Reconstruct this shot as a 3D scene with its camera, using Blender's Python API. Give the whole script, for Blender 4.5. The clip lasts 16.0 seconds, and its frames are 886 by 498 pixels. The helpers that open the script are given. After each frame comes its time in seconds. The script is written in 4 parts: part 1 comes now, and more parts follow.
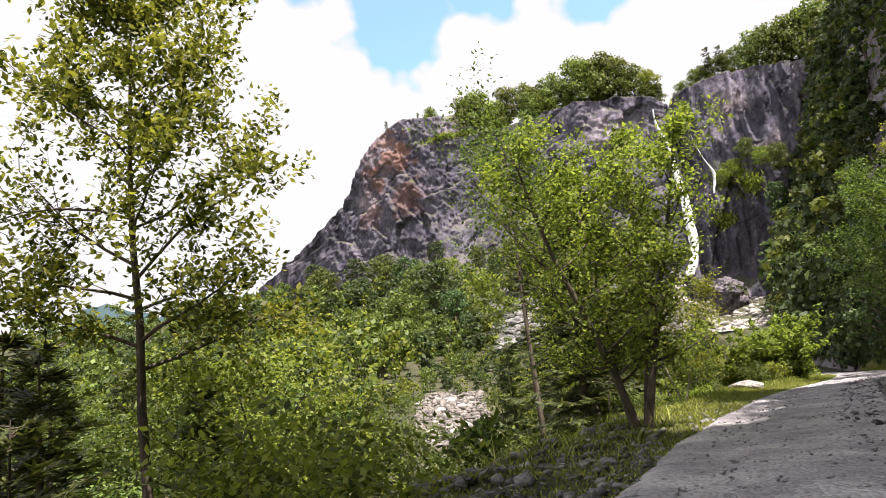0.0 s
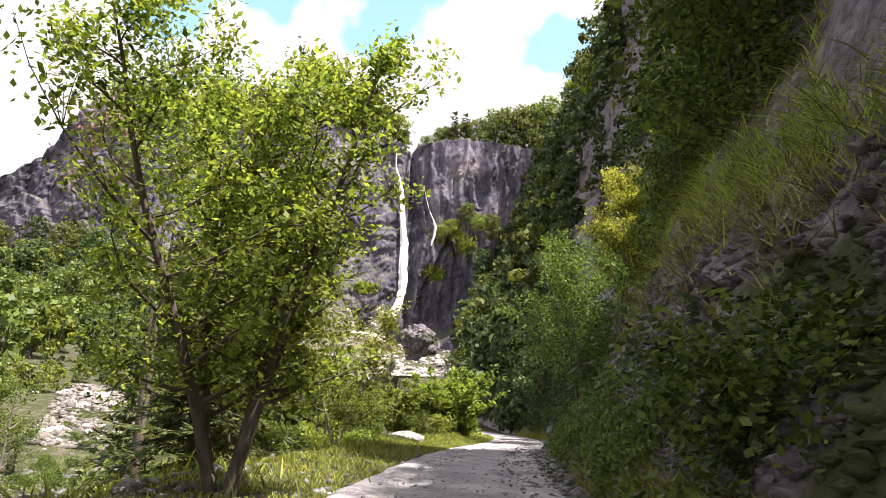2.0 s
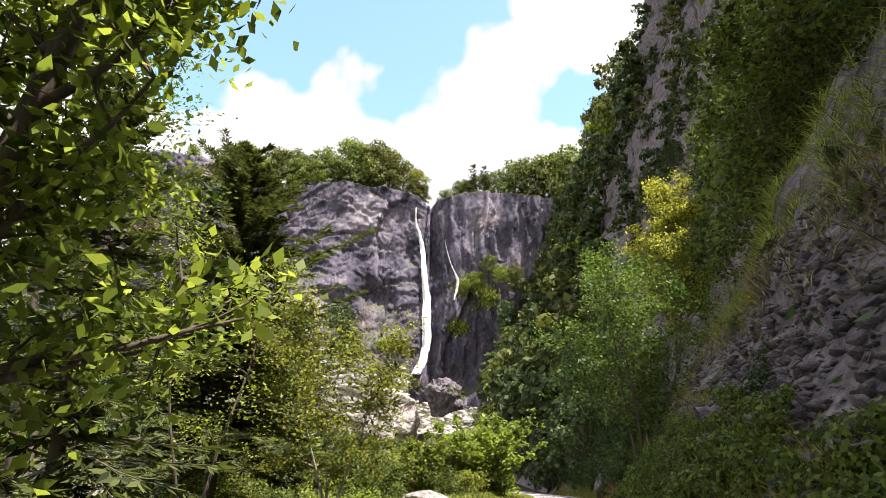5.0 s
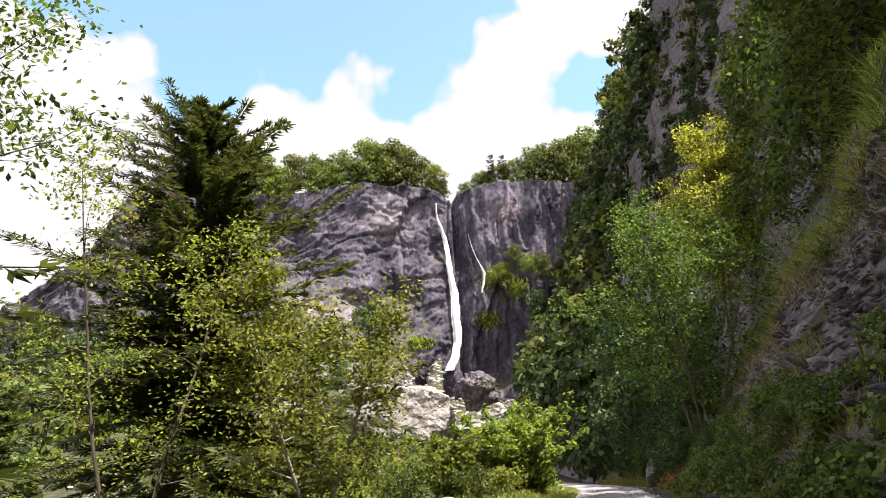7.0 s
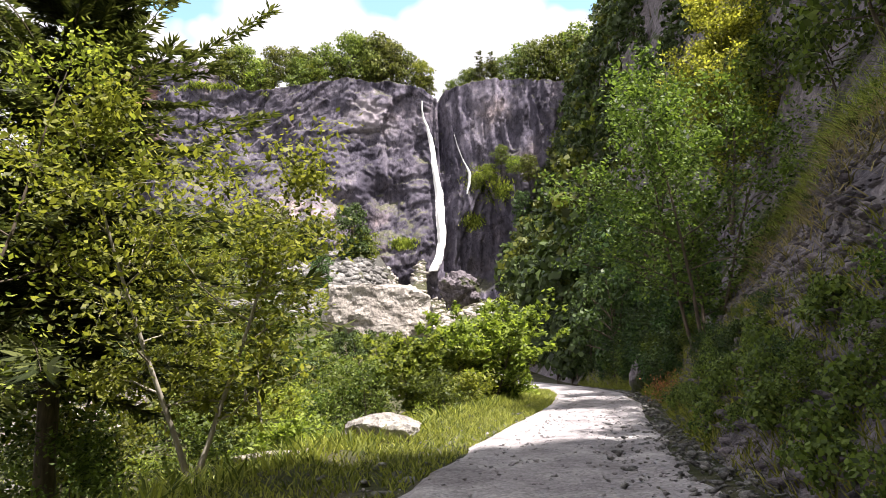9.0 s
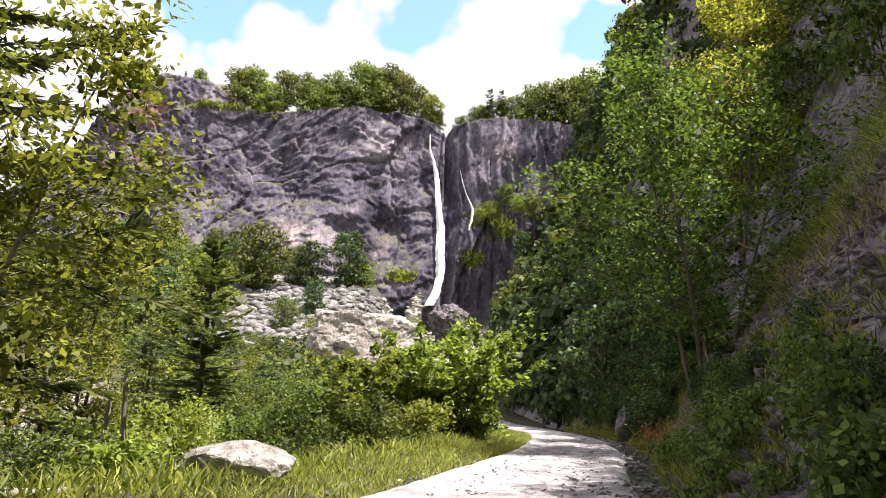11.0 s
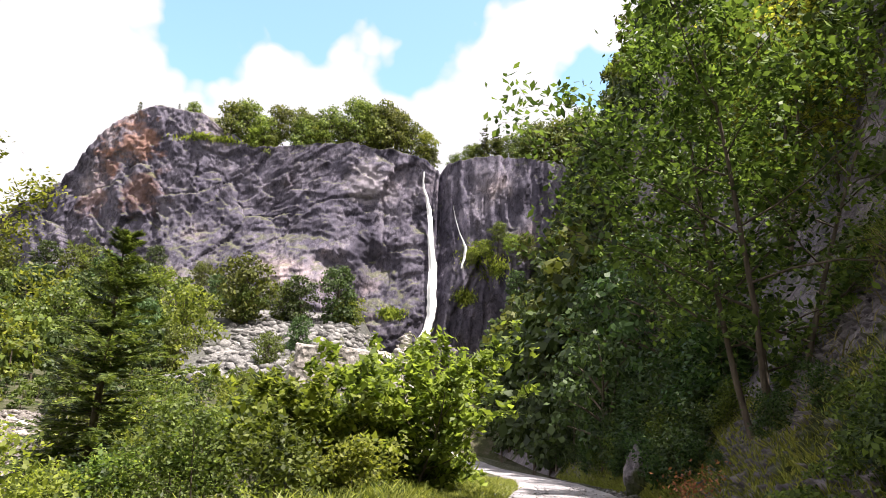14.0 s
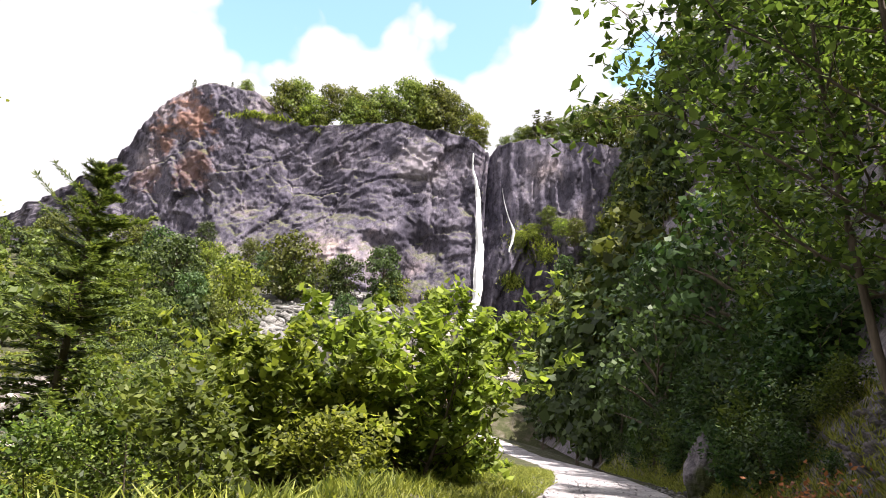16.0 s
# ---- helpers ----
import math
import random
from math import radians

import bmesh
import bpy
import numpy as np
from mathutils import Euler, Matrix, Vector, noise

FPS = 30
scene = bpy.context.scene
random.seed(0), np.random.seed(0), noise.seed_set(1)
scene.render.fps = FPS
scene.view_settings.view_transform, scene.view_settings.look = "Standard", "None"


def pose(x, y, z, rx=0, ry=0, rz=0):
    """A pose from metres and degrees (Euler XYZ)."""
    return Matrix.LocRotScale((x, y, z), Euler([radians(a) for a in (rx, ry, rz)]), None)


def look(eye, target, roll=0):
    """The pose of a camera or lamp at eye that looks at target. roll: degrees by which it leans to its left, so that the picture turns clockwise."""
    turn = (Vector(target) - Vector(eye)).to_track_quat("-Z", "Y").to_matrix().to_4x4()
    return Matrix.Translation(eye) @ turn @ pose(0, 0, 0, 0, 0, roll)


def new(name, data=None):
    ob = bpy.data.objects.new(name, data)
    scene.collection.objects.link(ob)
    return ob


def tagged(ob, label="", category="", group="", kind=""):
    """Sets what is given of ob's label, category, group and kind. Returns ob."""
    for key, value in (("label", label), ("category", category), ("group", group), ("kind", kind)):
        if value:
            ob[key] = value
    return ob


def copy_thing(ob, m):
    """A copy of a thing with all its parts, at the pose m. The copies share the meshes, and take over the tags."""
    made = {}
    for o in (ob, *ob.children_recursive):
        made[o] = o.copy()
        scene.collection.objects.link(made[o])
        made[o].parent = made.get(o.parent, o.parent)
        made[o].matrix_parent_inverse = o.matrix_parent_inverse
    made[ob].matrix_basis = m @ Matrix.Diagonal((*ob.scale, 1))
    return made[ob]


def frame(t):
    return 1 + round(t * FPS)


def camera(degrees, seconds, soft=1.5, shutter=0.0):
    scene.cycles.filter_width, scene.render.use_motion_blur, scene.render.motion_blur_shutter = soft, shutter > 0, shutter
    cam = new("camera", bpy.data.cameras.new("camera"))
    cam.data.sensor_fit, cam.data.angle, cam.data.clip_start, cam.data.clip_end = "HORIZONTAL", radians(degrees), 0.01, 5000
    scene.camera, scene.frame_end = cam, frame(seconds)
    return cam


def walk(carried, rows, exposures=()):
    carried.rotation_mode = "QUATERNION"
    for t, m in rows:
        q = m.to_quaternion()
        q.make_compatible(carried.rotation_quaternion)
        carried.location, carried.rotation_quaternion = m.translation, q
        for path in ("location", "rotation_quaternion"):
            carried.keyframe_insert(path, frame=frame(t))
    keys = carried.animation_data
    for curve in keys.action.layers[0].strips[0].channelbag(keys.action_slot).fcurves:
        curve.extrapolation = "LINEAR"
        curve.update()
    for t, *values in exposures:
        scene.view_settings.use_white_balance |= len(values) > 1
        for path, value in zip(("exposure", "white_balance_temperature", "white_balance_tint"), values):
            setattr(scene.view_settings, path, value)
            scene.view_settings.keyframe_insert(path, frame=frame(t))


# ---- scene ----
cam = camera(62.8, 16.0, soft=0.7)
PATH = [
    (0.0, 0.000, -0.000, 1.481, 102.17, 6.47, 19.45),
    (0.5, 0.171, 1.336, 1.561, 101.04, 2.99, 14.94),
    (1.0, 0.419, 2.696, 1.641, 101.34, 1.37, 9.67),
    (1.5, 0.555, 3.987, 1.669, 100.68, -5.16, 0.16),
    (2.0, 0.613, 4.984, 1.652, 103.03, -2.87, -4.90),
    (2.5, 0.851, 5.815, 1.612, 104.60, -7.74, -4.30),
    (3.0, 0.935, 6.668, 1.509, 106.08, -3.34, -6.56),
    (3.5, 1.038, 7.658, 1.508, 106.94, -2.64, -3.73),
    (3.7, 1.050, 8.104, 1.487, 106.54, -2.37, -2.98),
    (5.8, 1.251, 12.662, 1.457, 110.29, 1.11, -3.16),
    (6.0, 1.300, 13.081, 1.506, 111.04, 2.35, -3.12),
    (6.5, 1.523, 14.107, 1.537, 110.89, 4.64, -2.72),
    (7.0, 1.838, 15.166, 1.609, 107.21, 2.65, 0.63),
    (7.5, 1.933, 16.365, 1.733, 103.37, 3.30, -1.29),
    (8.0, 2.133, 17.423, 1.809, 99.52, 1.32, -1.20),
    (8.5, 2.307, 18.585, 1.811, 98.59, 1.77, -2.64),
    (9.0, 2.633, 19.487, 1.818, 99.44, 2.04, -0.63),
    (9.2, 2.736, 19.923, 1.773, 102.91, -0.72, -0.42),
    (11.3, 4.098, 24.121, 1.567, 102.31, -2.12, -1.18),
    (11.5, 4.176, 24.540, 1.584, 103.67, -2.14, -0.57),
    (12.0, 4.370, 25.533, 1.529, 104.59, 3.31, 1.34),
    (12.5, 4.606, 26.390, 1.468, 103.78, -0.07, 4.30),
    (13.0, 4.736, 27.530, 1.486, 103.18, 3.01, 3.48),
    (13.5, 4.982, 28.591, 1.500, 102.93, 0.17, 5.16),
    (14.0, 4.986, 29.671, 1.489, 105.61, -2.86, -2.03),
    (14.5, 5.183, 30.680, 1.538, 103.14, -2.61, -2.29),
    (15.0, 5.444, 31.670, 1.621, 101.95, -3.52, 1.01),
    (15.5, 5.542, 32.759, 1.562, 102.94, -3.64, 0.56),
    (16.0, 5.737, 33.893, 1.508, 104.17, -5.25, 1.31),
]
walk(cam, [(t, pose(x, y, z, rx, ry, rz)) for t, x, y, z, rx, ry, rz in PATH],
     exposures=[(0.0, 1.22, 6500, 17), (1.0, 1.35, 6500, 17), (2.5, 1.5, 6500, 17), (3.7, 1.5, 6500, 17), (6.0, 1.25, 6500, 17), (7.5, 1.28, 6500, 17), (9.0, 1.42, 6500, 17), (11.5, 1.28, 6500, 17), (13.0, 1.2, 6500, 17), (14.5, 1.38, 6500, 17), (16.0, 1.4, 6500, 17)])

# ---- light ----
TO_SUN = Vector((0.48, -0.32, 1.4)).normalized()
sun_data = bpy.data.lights.new("sun", "SUN")
sun_data.energy, sun_data.angle, sun_data.color = 5.0, radians(0.5), (1.0, 0.95, 0.86)
sun = new("sun", sun_data)
sun.matrix_world = look(TO_SUN * 100, (0, 0, 0))

world = bpy.data.worlds.new("sky")
scene.world = world
world.use_nodes = True
wt = world.node_tree
wt.nodes.clear()


def node(tree, kind, **values):
    n = tree.nodes.new(kind)
    for key, value in values.items():
        n.inputs[key.replace("_", " ")].default_value = value
    return n


def ramp(tree, fac, stops, interpolation="LINEAR"):
    n = tree.nodes.new("ShaderNodeValToRGB")
    n.color_ramp.interpolation = interpolation
    el = n.color_ramp.elements
    while len(el) < len(stops):
        el.new(0.5)
    for e, (p, c) in zip(el, stops):
        e.position, e.color = p, (*c, 1) if len(c) == 3 else c
    tree.links.new(fac, n.inputs["Fac"])
    return n.outputs["Color"]


def maths(tree, op, a, b=None, clamp=False):
    n = tree.nodes.new("ShaderNodeMath")
    n.operation, n.use_clamp = op, clamp
    for i, v in enumerate((a, b)):
        if v is None:
            continue
        if isinstance(v, (int, float)):
            n.inputs[i].default_value = v
        else:
            tree.links.new(v, n.inputs[i])
    return n.outputs[0]


def mix(tree, fac, a, b, blend="MIX"):
    n = tree.nodes.new("ShaderNodeMix")
    n.data_type, n.blend_type = "RGBA", blend
    for s, v in ((0, fac), (6, a), (7, b)):
        if isinstance(v, (int, float)):
            n.inputs[s].default_value = v
        elif isinstance(v, tuple):
            n.inputs[s].default_value = (*v, 1)
        else:
            tree.links.new(v, n.inputs[s])
    return n.outputs[2]


sky = wt.nodes.new("ShaderNodeTexSky")
sky.sky_type, sky.sun_disc = "NISHITA", False
sky.sun_elevation = math.asin(TO_SUN.z)
sky.sun_rotation = math.atan2(TO_SUN.x, TO_SUN.y)
sky.altitude = 600
sky_bg = wt.nodes.new("ShaderNodeBackground")
sky_bg.inputs["Strength"].default_value = 0.12
sky.air_density, sky.dust_density, sky.ozone_density = 1.0, 2.5, 0.6
clear = node(wt, "ShaderNodeHueSaturation", Hue=0.475, Saturation=1.0, Value=1.35)
wt.links.new(sky.outputs[0], clear.inputs["Color"])
wt.links.new(clear.outputs[0], sky_bg.inputs["Color"])
# cumulus over the whole dome, with blue gaps between billowing heads: azimuth, elevation and width in degrees
co = wt.nodes.new("ShaderNodeTexCoord")
GAPS = [(-14, 40, 10.2), (-27, 39.5, 8.5), (-4, 39.5, 8.8), (-18.7, 32.0, 4.2), (-1.4, 31.0, 2.4), (13, 28, 2.0)]
gap = None
for az, el, wide in GAPS:
    spot = wt.nodes.new("ShaderNodeVectorMath")
    spot.operation = "DOT_PRODUCT"
    wt.links.new(co.outputs["Generated"], spot.inputs[0])
    a, e = radians(az), radians(el)
    spot.inputs[1].default_value = (math.sin(a) * math.cos(e), math.cos(a) * math.cos(e), math.sin(e))
    inside = maths(wt, "SUBTRACT", radians(wide), maths(wt, "ARCCOSINE", spot.outputs["Value"]))
    gap = inside if gap is None else maths(wt, "MAXIMUM", gap, inside)
billow = wt.nodes.new("ShaderNodeTexVoronoi")
billow.feature = "SMOOTH_F1"
billow.inputs["Scale"].default_value = 13.0
billow.inputs["Smoothness"].default_value = 0.25
billow.inputs["Detail"].default_value = 2.0
wt.links.new(co.outputs["Generated"], billow.inputs["Vector"])
cl_noise = node(wt, "ShaderNodeTexNoise", Scale=9.0, Detail=5.0, Roughness=0.5)
wt.links.new(co.outputs["Generated"], cl_noise.inputs["Vector"])
ragged = maths(wt, "ADD", maths(wt, "MULTIPLY", billow.outputs["Distance"], 0.08), maths(wt, "MULTIPLY", cl_noise.outputs["Fac"], 0.08))
cover = maths(wt, "ADD", maths(wt, "ADD", gap, ragged), 0.395)
mask = ramp(wt, cover, [(0.488, (1, 1, 1)), (0.512, (0, 0, 0))])
cl_bg = wt.nodes.new("ShaderNodeBackground")
cl_bg.inputs["Color"].default_value = (1.0, 1.0, 1.0, 1)
cl_bg.inputs["Strength"].default_value = 0.43
mx = wt.nodes.new("ShaderNodeMixShader")
wt.links.new(mask, mx.inputs[0])
wt.links.new(sky_bg.outputs[0], mx.inputs[1])
wt.links.new(cl_bg.outputs[0], mx.inputs[2])
out = wt.nodes.new("ShaderNodeOutputWorld")
wt.links.new(mx.outputs[0], out.inputs["Surface"])


# ---- materials ----
def material(name, rough=0.8):
    m = bpy.data.materials.new(name)
    m.use_nodes = True
    t = m.node_tree
    b = t.nodes["Principled BSDF"]
    b.inputs["Roughness"].default_value = rough
    b.inputs["Specular IOR Level"].default_value = 0.3
    return m, t, b


def noise_tex(t, scale, detail=5.0, rough=0.55, stretch=None, space="Object"):
    c = t.nodes.new("ShaderNodeTexCoord")
    n = node(t, "ShaderNodeTexNoise", Scale=scale, Detail=detail, Roughness=rough)
    src = c.outputs[space]
    if stretch:
        mp = t.nodes.new("ShaderNodeMapping")
        mp.inputs["Scale"].default_value = stretch
        t.links.new(src, mp.inputs["Vector"])
        src = mp.outputs[0]
    t.links.new(src, n.inputs["Vector"])
    return n.outputs["Fac"]


def voronoi(t, scale, feature="F1", stretch=None, out_name="Distance"):
    c = t.nodes.new("ShaderNodeTexCoord")
    n = t.nodes.new("ShaderNodeTexVoronoi")
    n.feature = feature
    n.inputs["Scale"].default_value = scale
    src = c.outputs["Object"]
    if stretch:
        mp = t.nodes.new("ShaderNodeMapping")
        mp.inputs["Scale"].default_value = stretch
        t.links.new(src, mp.inputs["Vector"])
        src = mp.outputs[0]
    t.links.new(src, n.inputs["Vector"])
    return n.outputs[out_name]


def bump(t, b, height, strength, distance):
    n = node(t, "ShaderNodeBump", Strength=strength, Distance=distance)
    t.links.new(height, n.inputs["Height"])
    t.links.new(n.outputs[0], b.inputs["Normal"])


def leaf_material(name, dark, light, glow=0.45):
    m, t, b = material(name, 0.5)
    b.inputs["Specular IOR Level"].default_value = 0.22
    geo = t.nodes.new("ShaderNodeNewGeometry")
    info = t.nodes.new("ShaderNodeObjectInfo")
    col = ramp(t, geo.outputs["Random Per Island"], [(0.0, tuple(a * 0.6 for a in dark)), (0.5, tuple((a + c) / 2 for a, c in zip(dark, light))), (1.0, tuple(c * 1.25 for c in light))])
    hsv = node(t, "ShaderNodeHueSaturation", Saturation=0.92)
    t.links.new(maths(t, "ADD", maths(t, "MULTIPLY", info.outputs["Random"], 0.5), 0.75), hsv.inputs["Value"])
    t.links.new(maths(t, "ADD", maths(t, "MULTIPLY", info.outputs["Random"], 0.04), 0.48), hsv.inputs["Hue"])
    t.links.new(col, hsv.inputs["Color"])
    t.links.new(hsv.outputs[0], b.inputs["Base Color"])
    tr = t.nodes.new("ShaderNodeBsdfTranslucent")
    tint = mix(t, 1.0, hsv.outputs[0], (1.35, 1.38, 0.8), "MULTIPLY")
    t.links.new(tint, tr.inputs["Color"])
    ms = t.nodes.new("ShaderNodeMixShader")
    ms.inputs[0].default_value = glow
    t.links.new(b.outputs[0], ms.inputs[1])
    t.links.new(tr.outputs[0], ms.inputs[2])
    t.links.new(ms.outputs[0], t.nodes["Material Output"].inputs["Surface"])
    return m


LEAF = leaf_material("leaf_green", (0.04, 0.07, 0.014), (0.145, 0.195, 0.028), 0.38)
LEAF_TREE = leaf_material("leaf_olive", (0.06, 0.10, 0.014), (0.26, 0.29, 0.034), 0.52)
LEAF_YELLOW = leaf_material("leaf_yellow_green", (0.08, 0.12, 0.016), (0.28, 0.325, 0.036), 0.48)
# two leaf greens darkened to stand for foliage in shade
LEAF_SHADE_DARK = leaf_material("leaf_shade_dark", (0.022, 0.05, 0.014), (0.065, 0.11, 0.026), 0.3)
LEAF_SHADE_MID = leaf_material("leaf_shade_green", (0.034, 0.062, 0.013), (0.135, 0.178, 0.025), 0.4)
LEAF_BRIGHT = leaf_material("leaf_bright", (0.075, 0.125, 0.016), (0.25, 0.31, 0.036), 0.5)
LEAF_FAR = leaf_material("leaf_far_green", (0.055, 0.08, 0.014), (0.145, 0.18, 0.026), 0.35)
LEAF_TOP = leaf_material("leaf_cliff_top", (0.06, 0.09, 0.016), (0.2, 0.24, 0.032), 0.35)
LEAF_GOLD = leaf_material("leaf_gold_green", (0.11, 0.125, 0.014), (0.36, 0.35, 0.04), 0.5)
LEAF_FAR_DARK = leaf_material("leaf_far_dark", (0.032, 0.06, 0.018), (0.08, 0.125, 0.034), 0.3)
LEAF_RED = leaf_material("leaf_red", (0.22, 0.05, 0.025), (0.40, 0.10, 0.05), 0.3)
NEEDLE = leaf_material("needle", (0.028, 0.045, 0.014), (0.10, 0.115, 0.026), 0.3)
NEEDLE_GREEN = leaf_material("needle_green", (0.04, 0.07, 0.016), (0.15, 0.18, 0.03), 0.35)
GRASS = leaf_material("grass_blade", (0.08, 0.12, 0.016), (0.31, 0.32, 0.05), 0.4)
DRY_GRASS = leaf_material("dry_grass_blade", (0.12, 0.105, 0.04), (0.27, 0.22, 0.10), 0.3)


def bark_material(name, a, c):
    m, t, b = material(name, 0.9)
    f = noise_tex(t, 9, 6, 0.6, (1, 1, 0.25))
    t.links.new(ramp(t, f, [(0.3, a), (0.7, c)]), b.inputs["Base Color"])
    bump(t, b, f, 0.7, 0.03)
    return m


BARK = bark_material("bark_brown", (0.045, 0.035, 0.026), (0.15, 0.12, 0.09))
BARK_PALE = bark_material("bark_pale", (0.16, 0.14, 0.11), (0.36, 0.33, 0.28))


def rock_material(name, stops, scale, crack, streak=None, bump_m=0.4, patch=None):
    m, t, b = material(name, 0.85)
    f = noise_tex(t, scale, 9, 0.62, streak)
    col = ramp(t, f, stops)
    v = voronoi(t, crack, "DISTANCE_TO_EDGE", (1.0, 1.0, 0.55))
    wob = ramp(t, v, [(0.0, (0.25, 0.25, 0.25)), (0.09, (1, 1, 1))])
    col = mix(t, 0.25, col, wob, "MULTIPLY")
    chip = noise_tex(t, scale * 5, 6, 0.7)
    col = mix(t, 0.8, col, ramp(t, chip, [(0.35, (0.4, 0.4, 0.42)), (0.5, (1, 1, 1)), (0.65, (1.5, 1.48, 1.46))]), "MULTIPLY")
    if patch:
        pf = noise_tex(t, patch[0], 3, 0.5)
        col = mix(t, ramp(t, pf, [(patch[1], (0, 0, 0)), (patch[1] + 0.06, (1, 1, 1))]), col, patch[2])
    each = t.nodes.new("ShaderNodeNewGeometry")
    col = mix(t, 0.7, col, ramp(t, each.outputs["Random Per Island"], [(0.0, (0.5, 0.49, 0.5)), (0.5, (0.9, 0.9, 0.9)), (1.0, (1.35, 1.33, 1.3))]), "MULTIPLY")
    t.links.new(col, b.inputs["Base Color"])
    h = maths(t, "ADD", maths(t, "MULTIPLY", f, 1.0), maths(t, "MULTIPLY", chip, 0.7))
    bump(t, b, h, 1.0, bump_m)
    return m


def cliff_material():
    m, t, b = material("cliff_rock", 0.88)
    c = t.nodes.new("ShaderNodeTexCoord")
    f = noise_tex(t, 0.03, 9, 0.66)
    col = ramp(t, f, [(0.34, (0.08, 0.076, 0.104)), (0.46, (0.138, 0.13, 0.167)), (0.56, (0.197, 0.186, 0.222)), (0.68, (0.34, 0.32, 0.345))])
    bend = node(t, "ShaderNodeTexNoise", Scale=0.12, Detail=7.0, Roughness=0.68)
    t.links.new(c.outputs["Object"], bend.inputs["Vector"])
    warp = t.nodes.new("ShaderNodeVectorMath")
    warp.operation = "MULTIPLY_ADD"
    t.links.new(bend.outputs["Color"], warp.inputs[0])
    warp.inputs[1].default_value = (5, 5, 5)
    t.links.new(c.outputs["Object"], warp.inputs[2])
    turn = t.nodes.new("ShaderNodeMapping")
    turn.inputs["Rotation"].default_value = (0, radians(32), 0)
    turn.inputs["Scale"].default_value = (1.0, 0.6, 0.7)
    t.links.new(warp.outputs[0], turn.inputs["Vector"])
    # weathered facets at three sizes, each with its own tone
    for size, share, lo, hi in ((0.06, 0.6, 0.62, 1.3), (0.2, 0.6, 0.5, 1.35), (0.6, 0.5, 0.5, 1.45)):
        cell = t.nodes.new("ShaderNodeTexVoronoi")
        cell.inputs["Scale"].default_value = size
        t.links.new(turn.outputs[0], cell.inputs["Vector"])
        tone = t.nodes.new("ShaderNodeSeparateColor")
        t.links.new(cell.outputs["Color"], tone.inputs[0])
        col = mix(t, share, col, ramp(t, tone.outputs[0], [(0.0, (lo, lo * 0.98, lo * 1.04)), (0.3, (0.9, 0.89, 0.92)), (0.75, (1.0, 0.98, 1.0)), (1.0, (hi, hi * 0.98, hi * 0.96))]), "MULTIPLY")
    fine = noise_tex(t, 0.55, 9, 0.76, (1.0, 1.0, 0.7))
    col = mix(t, 0.8, col, ramp(t, fine, [(0.36, (0.42, 0.41, 0.44)), (0.47, (0.95, 0.94, 0.97)), (0.56, (1.0, 0.99, 1.0)), (0.66, (1.4, 1.38, 1.35))]), "MULTIPLY")
    band = noise_tex(t, 0.035, 4, 0.6, (1.5, 1.0, 0.75))
    col = mix(t, 0.85, col, ramp(t, band, [(0.36, (0.5, 0.49, 0.54)), (0.46, (0.95, 0.94, 0.97)), (0.54, (1.0, 1.0, 1.0)), (0.64, (1.45, 1.42, 1.4))]), "MULTIPLY")
    # joints that run slantwise through the face
    joint = maths(t, "ABSOLUTE", maths(t, "SUBTRACT", noise_tex(t, 0.06, 6, 0.66, (1.3, 1.0, 0.7)), 0.5))
    col = mix(t, 0.6, col, ramp(t, joint, [(0.0, (0.16, 0.15, 0.17)), (0.01, (0.5, 0.49, 0.52)), (0.024, (1, 1, 1))]), "MULTIPLY")
    stain = noise_tex(t, 0.13, 5, 0.6, (1.0, 1.0, 0.09))
    col = mix(t, 0.65, col, ramp(t, stain, [(0.36, (0.42, 0.41, 0.45)), (0.47, (1, 1, 1)), (0.6, (1.0, 1.0, 1.0)), (0.7, (1.4, 1.36, 1.42))]), "MULTIPLY")
    rust = noise_tex(t, 0.03, 5, 0.62)
    col = mix(t, ramp(t, rust, [(0.54, (0, 0, 0)), (0.68, (0.4, 0.4, 0.4))]), col, mix(t, 1.0, col, (1.25, 0.98, 0.78), "MULTIPLY"))

    def spot(at, reach, uneven):
        near = t.nodes.new("ShaderNodeVectorMath")
        near.operation = "DISTANCE"
        t.links.new(c.outputs["Object"], near.inputs[0])
        near.inputs[1].default_value = at
        return maths(t, "ADD", maths(t, "DIVIDE", near.outputs["Value"], reach), maths(t, "MULTIPLY", maths(t, "SUBTRACT", noise_tex(t, 0.1, 6, 0.68, (1.0, 1.0, 1.6)), 0.5), uneven))

    # iron-stained scars high on the shoulder, and a pale lilac slab beside the fall
    for at, reach, strong in (((-160, 402, 158), 17, 0.75), ((-172, 404, 146), 12, 0.5), ((-150, 400, 128), 14, 0.4), ((-178, 404, 122), 11, 0.35)):
        col = mix(t, ramp(t, spot(at, reach, 4.0), [(0.35, (strong, strong, strong)), (0.95, (0, 0, 0))]), col, mix(t, 0.6, mix(t, 1.0, col, (1.5, 1.0, 0.75), "MULTIPLY"), (0.42, 0.22, 0.14)))
    col = mix(t, ramp(t, spot((-29, 398, 140), 15, 3.0), [(0.4, (0.55, 0.55, 0.55)), (0.95, (0, 0, 0))]), col, (0.47, 0.42, 0.46))
    # moss and scrub where the rock lies back; the dark colour also tones down over-bright sunlit ledges
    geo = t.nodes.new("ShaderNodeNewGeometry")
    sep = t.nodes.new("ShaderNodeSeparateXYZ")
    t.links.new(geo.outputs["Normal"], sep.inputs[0])
